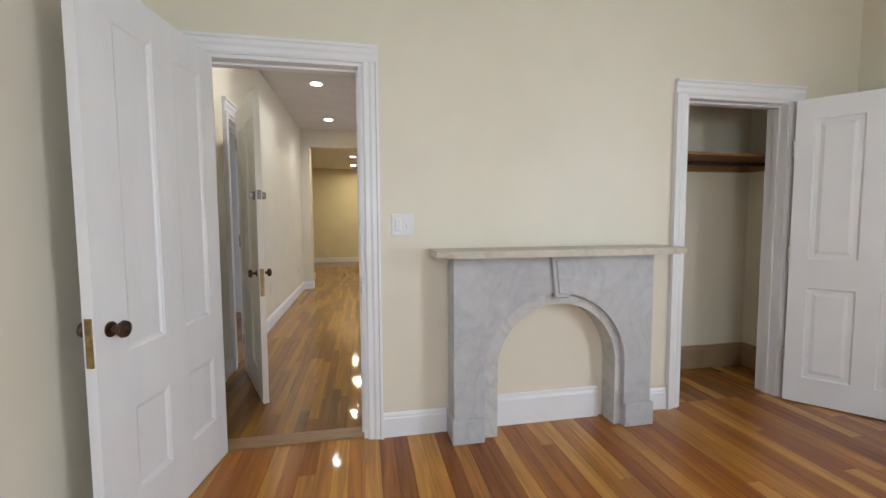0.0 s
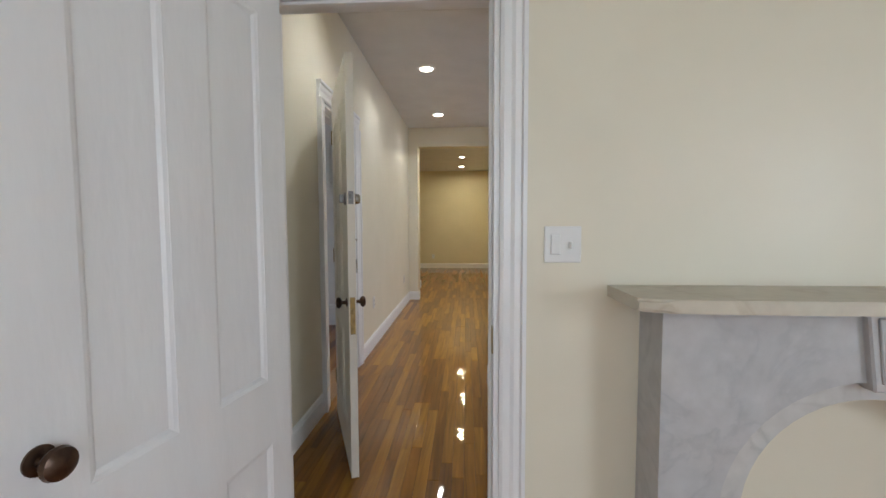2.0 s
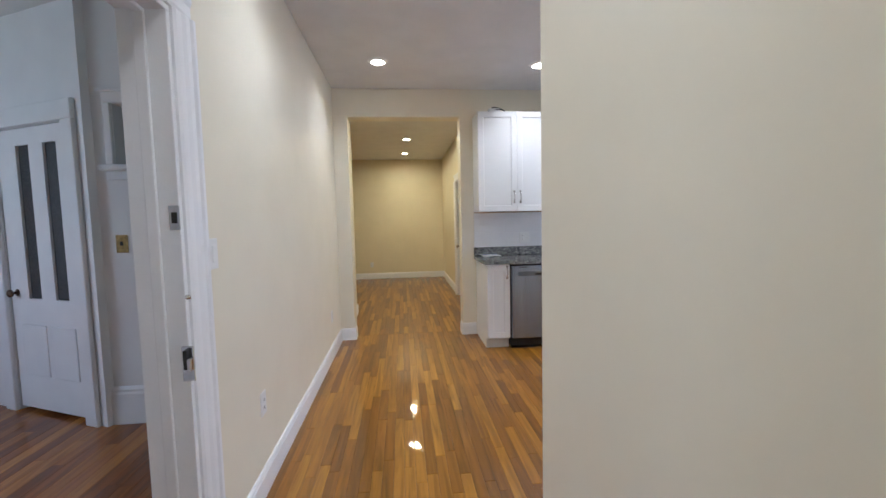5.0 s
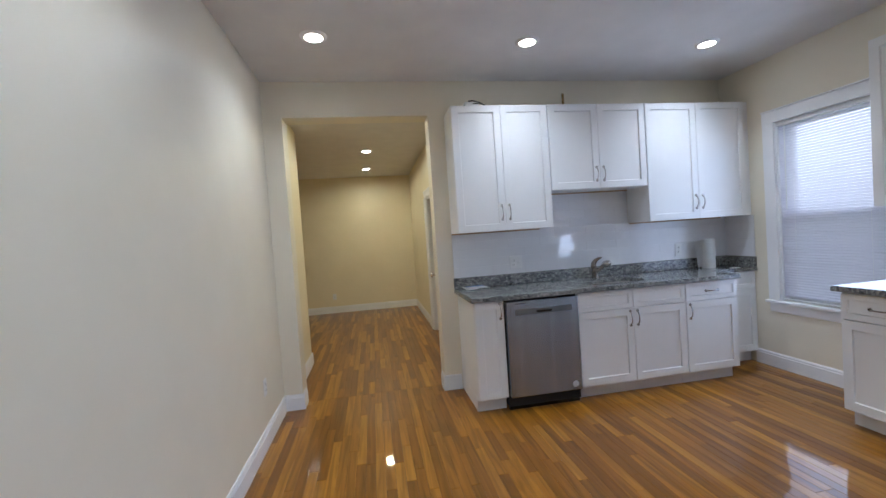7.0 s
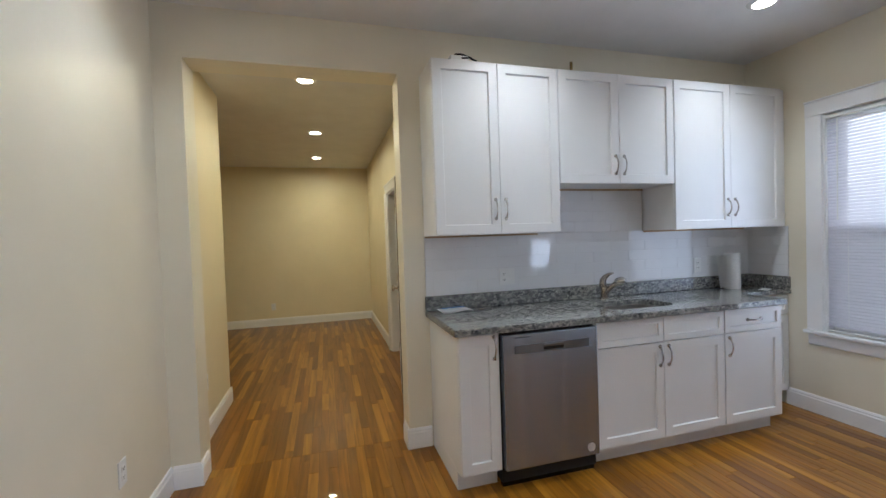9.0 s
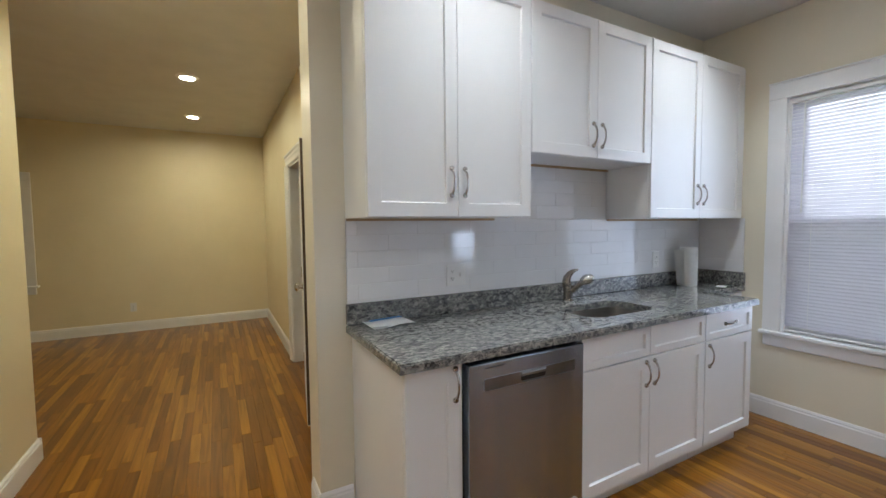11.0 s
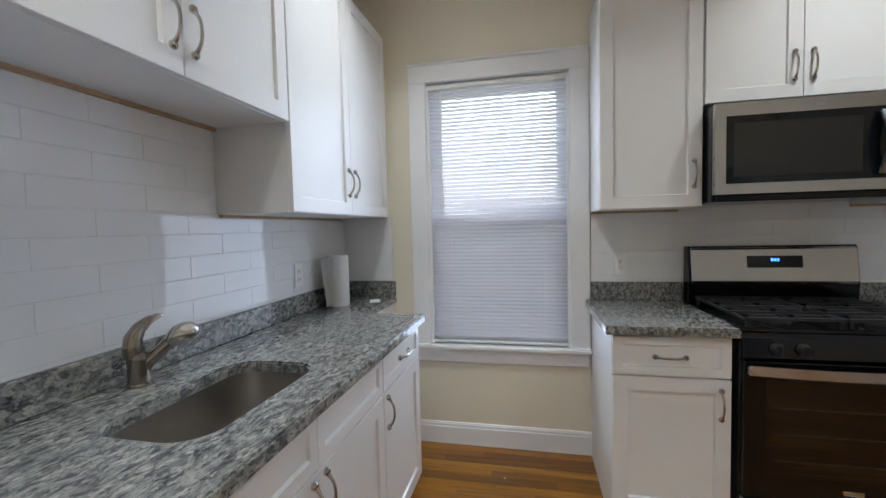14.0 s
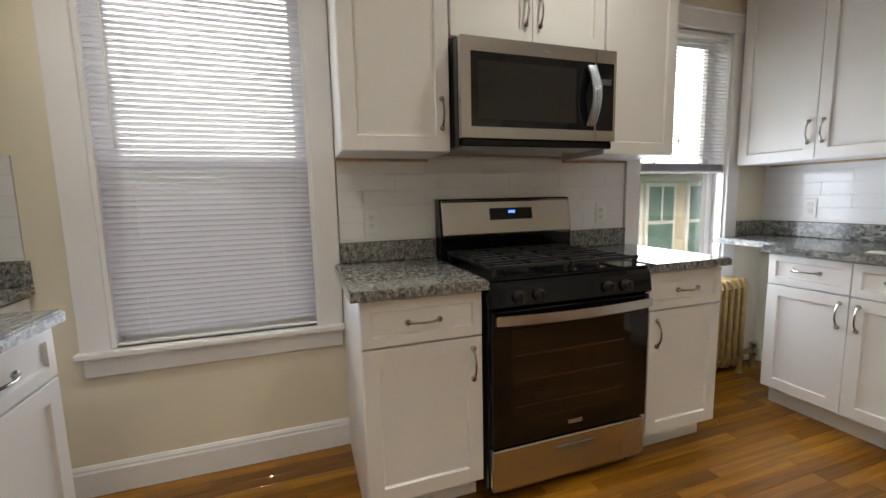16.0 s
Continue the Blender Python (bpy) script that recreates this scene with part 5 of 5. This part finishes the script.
for x0 in (0.03, 0.385):
    bm = bmesh.new()
    x1 = x0 + 0.345
    for y in (0.055, 0.185, 0.315, 0.445, 0.565):
        box(bm, x0, x1, y, y + 0.013, 0.944, 0.958, 0.002)
    for x in (x0, (x0 + x1) / 2 - 0.006, x1 - 0.013):
        box(bm, x, x + 0.013, 0.055, 0.578, 0.940, 0.952, 0.002)
    for y in (0.12, 0.25, 0.38, 0.505):
        box(bm, x0 + 0.04, x0 + 0.14, y, y + 0.011, 0.944, 0.957, 0.002)
        box(bm, x1 - 0.14, x1 - 0.04, y, y + 0.011, 0.944, 0.957, 0.002)
    for x in (x0 + 0.005, x1 - 0.018):
        for y in (0.06, 0.56):
            box(bm, x, x + 0.013, y, y + 0.013, 0.915, 0.945)
    part("burner_grate", bm, IRON, st, "black cast iron grate")
for x in (0.2, 0.56):
    for y in (0.18, 0.45):
        bm = bmesh.new()
        lathe(bm, [(0.05, 0.915), (0.048, 0.926), (0.038, 0.928), (0.038, 0.936), (0.03, 0.939), (0.001, 0.939)], (x, y, 0), "z", 20)
        part("burner_cap", bm, IRON, st, "", True)
bm = bmesh.new()
poly_prism(bm, [(0.585, 0.90), (0.575, 1.03), (0.60, 1.205), (0.612, 1.215), (0.66, 1.215), (0.66, 0.90)], "x", 0.0, W)
bg = part("backguard", bm, ENAMEL, st, "black back panel")
bm = bmesh.new()
poly_prism(bm, [(0.566, 1.035), (0.590, 1.200), (0.600, 1.208), (0.606, 1.208), (0.606, 1.02), (0.575, 1.02)], "x", 0.010, W - 0.006)
bmesh.ops.bevel(bm, geom=bm.edges[:], offset=0.003, segments=1, affect="EDGES")
bs = part("steel_fascia", bm, STEELH, bg, "stainless upper fascia")
bm = bmesh.new()
poly_prism(bm, [(0.573, 1.105), (0.582, 1.165), (0.590, 1.165), (0.585, 1.105)], "x", 0.27, 0.515)
part("display", bm, ENAMEL, bg, "black clock display")
bm = bmesh.new()
for x in (0.375, 0.388, 0.401):
    box(bm, x, x + 0.009, 0.5745, 0.578, 1.138, 1.152)
part("clock_digits", bm, CLOCKGLOW, bg, "small blue lit digits")

# ---- microwave ----
mw = thing("microwave", "stainless over-the-range microwave oven", "microwave oven", pose(3.03, 5.957, 0, 0, 0, -90))
MWZ0, MWZ1 = 1.432, 1.856
part("case", boxm(0.0, 0.757, 0.03, 0.44, MWZ0, MWZ1, 0.003), ENAMEL, mw)
bm = bmesh.new()
slab_hole(bm, [(0.002, MWZ0 + 0.03), (0.645, MWZ0 + 0.03), (0.645, MWZ1 - 0.002), (0.002, MWZ1 - 0.002)], [(0.045, MWZ0 + 0.075), (0.640, MWZ0 + 0.075), (0.640, MWZ1 - 0.058), (0.045, MWZ1 - 0.058)], "y", 0.0, 0.03)
md = part("door_frame", bm, STEELH, mw, "stainless door frame")
part("door_glass", boxm(0.042, 0.643, 0.003, 0.02, MWZ0 + 0.072, MWZ1 - 0.055), BLACKGLASS, md, "dark glass window")
part("inner_window", boxm(0.075, 0.545, 0.0018, 0.004, MWZ0 + 0.105, MWZ1 - 0.09), mat("meshed_dark_glass", (0.022, 0.021, 0.02), None, 300, 0.12), md)
bm = bmesh.new()
slab_hole(bm, [(0.648, MWZ0 + 0.03), (0.755, MWZ0 + 0.03), (0.755, MWZ1 - 0.002), (0.648, MWZ1 - 0.002)], [(0.650, MWZ0 + 0.075), (0.742, MWZ0 + 0.075), (0.742, MWZ1 - 0.058), (0.650, MWZ1 - 0.058)], "y", 0.0, 0.03)
mp_ = part("panel_frame", bm, STEELH, mw)
part("keypad", boxm(0.648, 0.745, 0.003, 0.02, MWZ0 + 0.072, MWZ1 - 0.055), BLACKGLASS, mp_, "black glass keypad")
part("display", boxm(0.675, 0.73, 0.0018, 0.004, MWZ1 - 0.15, MWZ1 - 0.125), mat("grey_display", (0.10, 0.11, 0.11), None, 10, 0.2), mp_)
bm = bmesh.new()
for dx in (-0.012, 0.0, 0.012):
    tube(bm, [(0.615 + dx, -0.008 - 0.042 * math.sin(math.pi * k / 14), MWZ0 + 0.095 + (MWZ1 - MWZ0 - 0.175) * k / 14) for k in range(15)], 0.011, 8)
part("handle", bm, STEEL, mw, "curved stainless handle", True)
part("vent_grille", boxm(0.01, 0.747, 0.01, 0.4, MWZ0 - 0.002, MWZ0 + 0.028, 0.004), ENAMEL, mw, "black underside vent")
part("badge", boxm(0.375, 0.405, -0.0015, 0.002, MWZ1 - 0.04, MWZ1 - 0.028), CHROME, mw)

# ---- radiator ----
rd = thing("radiator", "bronze painted cast iron column radiator under the window", "radiator")
y = 3.835
while y < 4.68:
    bm = bmesh.new()
    for x in (3.345, 3.40, 3.445):
        tube(bm, [(x, y, 0.09), (x, y, 0.61)], 0.017, 8)
    tube(bm, [(3.335, y, 0.12), (3.345, y, 0.075), (3.445, y, 0.075), (3.455, y, 0.12)], 0.02, 8)
    tube(bm, [(3.335, y, 0.59), (3.35, y, 0.632), (3.44, y, 0.632), (3.455, y, 0.59)], 0.02, 8)
    part("section", bm, RADIATOR, rd, "", True)
    y += 0.056
for yy in (3.835, 4.675):
    for x in (3.345, 3.445):
        bm = bmesh.new()
        lathe(bm, [(0.022, 0.0), (0.016, 0.02), (0.016, 0.09)], (x, yy, 0), "z", 10)
        part("foot", bm, RADIATOR, rd)
va = thing("radiator_valve", "grey steam valve and pipe beside the radiator", "valve")
bm = bmesh.new()
tube(bm, [(3.38, 3.66, 0.0), (3.38, 3.66, 0.09), (3.38, 3.70, 0.12), (3.38, 3.81, 0.12)], 0.018, 10)
part("pipe", bm, RADIATOR, va, "", True)
bm = bmesh.new()
lathe(bm, [(0.03, 0.09), (0.034, 0.12), (0.026, 0.15), (0.03, 0.16), (0.03, 0.18), (0.001, 0.185)], (3.38, 3.66, 0), "z", 14)
part("valve_body", bm, CHROME, va, "", True)

# ---- on top of the wall cabinets ----
pb = thing("paper_bundle", "folded white papers with dark cable on the cabinet top", "papers", pose(0.80, 7.66, 2.4875))
part("papers", boxm(-0.07, 0.05, -0.04, 0.08, 0.0, 0.035, 0.004), PAPER, pb)
bm = bmesh.new()
tube(bm, [(-0.04, -0.035, 0.04), (0.0, -0.03, 0.046), (0.06, -0.03, 0.03), (0.11, -0.02, 0.006)], 0.006, 8)
tube(bm, [(-0.02, -0.03, 0.018), (0.05, -0.05, 0.02), (0.10, -0.04, 0.006)], 0.005, 8)
part("cable", bm, RUBBER, pb, "dark cable", True)
pipe = thing("pipe_stub", "short capped pipe stub on the wall over the cabinets", "pipe")
bm = bmesh.new()
tube(bm, [(1.76, 7.915, 2.49), (1.76, 7.915, 2.62), (1.752, 7.90, 2.68)], 0.011, 10)
part("pipe", bm, BRASS, pipe, "", True)


# ---- outside: ground, neighbouring house, trees ----
GRASS = mat("lawn", (0.07, 0.11, 0.035), (0.05, 0.08, 0.025), 12, 0.9, bump=0.5, bscale=60)
SIDING = mat("cream_stucco", (0.72, 0.66, 0.50), (0.66, 0.60, 0.45), 12, 0.8, bump=0.2, bscale=60)
ROOF = mat("grey_shingle", (0.28, 0.28, 0.29), (0.2, 0.2, 0.21), 40, 0.9, bump=0.3, bscale=60)
LEAF = mat("tree_leaves", (0.09, 0.14, 0.05), (0.05, 0.085, 0.03), 8, 0.7)
BARK = mat("bark", (0.13, 0.10, 0.07), (0.08, 0.06, 0.045), 20, 0.9, bump=0.5)
GREENGLASS = mat("curtained_green_glass", (0.18, 0.30, 0.27), (0.10, 0.18, 0.16), 6, 0.15, stretch=(1, 1, 0.3))
solid("ground", boxm(-800, 800, -800, 800, -3.3, -3.1), GRASS, "distant lawn far below the windows", kind="structure")
bm = bmesh.new()
poly_prism(bm, [(140 * math.cos(a), 140 * math.sin(a)) for a in [radians(-70 + 10 * k) for k in range(15)]] + [(142 * math.cos(a), 142 * math.sin(a)) for a in [radians(70 - 10 * k) for k in range(15)]], "z", -3.1, 150)
solid("backdrop", bm, glow_mat("pale_overcast_sky", (0.93, 0.97, 1.0), 0.72), "pale overcast sky", kind="structure")
nh = thing("neighbouring_house", "cream neighbouring house with white paired windows", "house")
part("wall", boxm(9.0, 16.0, -4.0, 7.5, -3.1, 1.80), SIDING, nh)
bm = bmesh.new()
poly_prism(bm, [(8.5, 1.72), (8.5, 1.80), (12.5, 2.12), (16.5, 1.80), (16.5, 1.72)], "y", -4.4, 7.9)
part("roof", bm, ROOF, nh)
part("eaves_board", boxm(8.46, 8.5, -4.4, 7.9, 1.66, 1.82), TRIM, nh)
for yc in (-2.6, -1.35, -0.35, 0.65, 1.9, 2.9, 4.4):
    wdw = part("window", boxm(8.93, 9.02, yc - 0.46, yc + 0.46, -0.35, 1.45, 0.01), TRIM, nh)
    for z0, z1 in ((-0.27, 0.50), (0.58, 1.36)):
        part("pane", boxm(8.91, 8.935, yc - 0.36, yc + 0.36, z0, z1), GREENGLASS, wdw)
    part("mullion", boxm(8.895, 8.912, yc - 0.02, yc + 0.02, 0.58, 1.36), TRIM, wdw)
part("window_head", boxm(8.9, 9.0, -3.3, 5.1, 1.48, 1.62, 0.01), TRIM, nh)


def tree(x, y, z, h, seed):
    rnd = random.Random(seed)
    t = thing("tree", "leafy green tree behind the neighbouring house", "tree", group="trees outside")
    bm = bmesh.new()
    tube(bm, [(x, y, z), (x + 0.1, y, z + h * 0.3), (x, y + 0.1, z + h * 0.6), (x, y, z + h * 0.85)], 0.2, 8, (0.28, 0.2, 0.13, 0.05))
    ends = []
    for k in range(9):
        a, zz = rnd.uniform(0, 6.28), z + h * rnd.uniform(0.4, 0.75)
        e = (x + math.cos(a) * h * 0.28, y + math.sin(a) * h * 0.28, zz + h * 0.2)
        tube(bm, [(x, y, zz), ((x + e[0]) / 2, (y + e[1]) / 2, zz + h * 0.13), e], 0.05, 6, (0.08, 0.05, 0.02))
        ends.append(e)
    part("trunk", bm, BARK, t)
    bm = bmesh.new()
    for k in range(1500):
        e = rnd.choice(ends)
        p = Vector(e) + Vector([rnd.gauss(0, h * 0.10) for _ in range(3)])
        s = rnd.uniform(0.08, 0.2)
        q = Euler([rnd.uniform(0, 6.28) for _ in range(3)]).to_matrix()
        bm.faces.new([bm.verts.new(p + q @ Vector(c)) for c in ((-s, 0, 0), (0, -s * 0.5, 0.02), (s, 0, 0), (0, s * 0.5, 0.02))])
    part("crown", bm, LEAF, t)


for i, (x, y, h) in enumerate(((19, -7.0, 7.5), (22, -2.0, 7.2), (24, 1.5, 7.0))):
    tree(x, y, -3.1, h, i)


# ---- wall tiles ----
def tiles(name, m, u0, u1, z0, z1, label, cuts=()):
    """Running bond of glazed tiles on a wall; local x along it, face towards -y."""
    rnd = random.Random(len(name) + int(u1 * 100))
    t = thing(name, label, "tiles", m, kind="structure")
    part("grout_bed", boxm(u0, u1, -0.0074, -0.0005, z0, z1), GROUT, t)
    for a, b, c, d in cuts:
        part("grout_bed", boxm(a, b, -0.0074, -0.0005, c, d), GROUT, t)
    tw_, th, j = 0.316, 0.078, 0.0014
    row, z = 0, 0.9555
    spans = [(u0, u1, z0, z1), *cuts]
    top = max(s[3] for s in spans)
    while z < top - 0.005:
        for a, b, c, d in spans:
            zb = max(z, c)
            if z + th < c + 0.006 or z > d - 0.008:
                continue
            u = (0.970 if row % 2 else 0.812) - 14 * tw_
            u += tw_ * math.floor((a - u) / tw_)
            while u < b:
                p, q = max(u, a), min(u + tw_ - j, b)
                if q - p > 0.01:
                    zt = min(z + th - j, d)
                    bm = bmesh.new()
                    k = 0.0013
                    y0 = -0.0085
                    tl, tt = rnd.uniform(-0.0005, 0.0005), rnd.uniform(-0.0004, 0.0004)
                    lo = [bm.verts.new((x, -0.003, zz)) for x, zz in ((p, zb), (q, zb), (q, zt), (p, zt))]
                    mi = [bm.verts.new((x, y0 + 0.0018, zz)) for x, zz in ((p, zb), (q, zb), (q, zt), (p, zt))]
                    hi = [bm.verts.new((x, y0 + tl * sx + tt * sz, zz)) for x, zz, sx, sz in ((p + k, zb + k, -1, -1), (q - k, zb + k, 1, -1), (q - k, zt - k, 1, 1), (p + k, zt - k, -1, 1))]
                    for r, s in ((lo, mi), (mi, hi)):
                        for i in range(4):
                            bm.faces.new((r[i], r[(i + 1) % 4], s[(i + 1) % 4], s[i]))
                    bm.faces.new(hi)
                    part("tile", bm, TILE, t)
                u += tw_
        row += 1
        z += th


tiles("backsplash_north", pose(0, 7.93, 0), 0.60, 3.474, 1.02, 1.418, "white glazed subway tiles over the north worktop", ((1.452, 2.372, 1.418, 1.744),))
tiles("backsplash_east", pose(3.475, 0, 0, 0, 0, -90), -6.415, -4.74, 1.02, 1.43, "white glazed subway tiles behind the stove")
tiles("backsplash_south", pose(0, 3.51, 0, 0, 0, 180), -3.474, -1.52, 1.02, 1.392, "white glazed subway tiles over the south worktop")
tiles("backsplash_corner", pose(3.475, 0, 0, 0, 0, -90), -7.925, -7.60, 1.02, 1.418, "white glazed subway tiles on the window wall corner")


# ---- board floors ----
def boards(name, x0, x1, y0, y1, width, material, label, near, lengths, seed):
    """Strip boards along y on a sub-floor; those within the near stretch are pieces of their own, the rest one mesh."""
    rnd = random.Random(seed)
    t = thing(name, label, "floor", kind="structure")
    part("subfloor", boxm(x0, x1, y0, y1, -0.10, -0.006), RUBBER, t)
    verts, faces, count = [], [], 0

    def plank(a, b, c, d):
        k, g = 0.0011, 0.0003
        h, e = rnd.uniform(-0.0004, 0.0004), rnd.uniform(-0.0004, 0.0004)
        v = [(a + g, c + g, -0.007), (b - g, c + g, -0.007), (b - g, d - g, -0.007), (a + g, d - g, -0.007)]
        v += [(a + g, c + g, -0.0012 + h), (b - g, c + g, -0.0012 + e), (b - g, d - g, -0.0012 + e), (a + g, d - g, -0.0012 + h)]
        v += [(a + g + k, c + g + k, h), (b - g - k, c + g + k, e), (b - g - k, d - g - k, e), (a + g + k, d - g - k, h)]
        f = []
        for o in (0, 4):
            f += [(o + i, o + (i + 1) % 4, o + 4 + (i + 1) % 4, o + 4 + i) for i in range(4)]
        return v, f + [(8, 9, 10, 11)]
    n = round((x1 - x0) / width)
    w = (x1 - x0) / n
    for i in range(n):
        y = y0 - rnd.uniform(0, lengths[0])
        while y < y1:
            ln = rnd.uniform(*lengths)
            c, d = max(y, y0), min(y + ln, y1)
            y += ln
            if d - c < 0.02:
                continue
            v, f = plank(x0 + i * w, x0 + (i + 1) * w, c, d)
            xc, yc = x0 + (i + 0.5) * w, (c + d) / 2
            if near[0] <= xc <= near[1] and near[2] <= yc <= near[3] and count < 300:
                me = bpy.data.meshes.new("floorboard")
                me.from_pydata(v, [], f)
                me.materials.append(material)
                ob = new("floorboard", me)
                ob.parent = t
                count += 1
            else:
                o = len(verts)
                verts += v
                faces += [tuple(o + k for k in q) for q in f]
    if verts:
        me = bpy.data.meshes.new("floorboards")
        me.from_pydata(verts, [], faces)
        me.materials.append(material)
        ob = new("floorboards", me)
        ob.parent = t
        tagged(ob, "further floorboards", kind="stuff")


boards("floor_bedroom", -1.0, 3.5, -2.05, 2.575, 0.078, PINE, "glossy reddish pine strip floor of the bedroom", (-1.0, 3.5, 0.9, 2.6), (0.9, 2.6), 3)
boards("floor_closet", 1.95, 3.25, 2.575, 3.16, 0.078, PINE, "dull pine floor inside the closet", (1.95, 3.25, 2.5, 3.2), (0.5, 1.2), 8)
boards("floor_hall_kitchen", -1.135, 3.63, 2.575, 8.08, 0.0585, OAK, "glossy honey oak strip floor of hall and kitchen", (-1.0, 1.2, 2.6, 7.0), (0.35, 1.15), 4)
boards("floor_far_room", -3.82, 2.1, 8.08, 12.98, 0.0585, OAK, "glossy honey oak strip floor of the far room", (-0.95, 0.75, 8.0, 12.0), (0.35, 1.15), 5)
boards("floor_vestibule", -4.6, -1.135, 2.9, 7.4, 0.075, PINEDARK, "reddish pine strip floor of the vestibule", (-3.6, -1.1, 4.0, 7.0), (0.9, 2.2), 6)
bm = bmesh.new()
box(bm, D1[0], D1[1], 2.54, 2.66, -0.002, 0.008, 0.003)
solid("door_threshold", bm, SHELFWOOD, "worn wooden threshold under the bedroom door", kind="structure")
solid("door_threshold", boxm(-1.14, -0.95, D2[0] + 0.02, D2[1] - 0.02, -0.002, 0.014, 0.004), SHELFWOOD, "worn wooden threshold under the entry door", kind="structure")
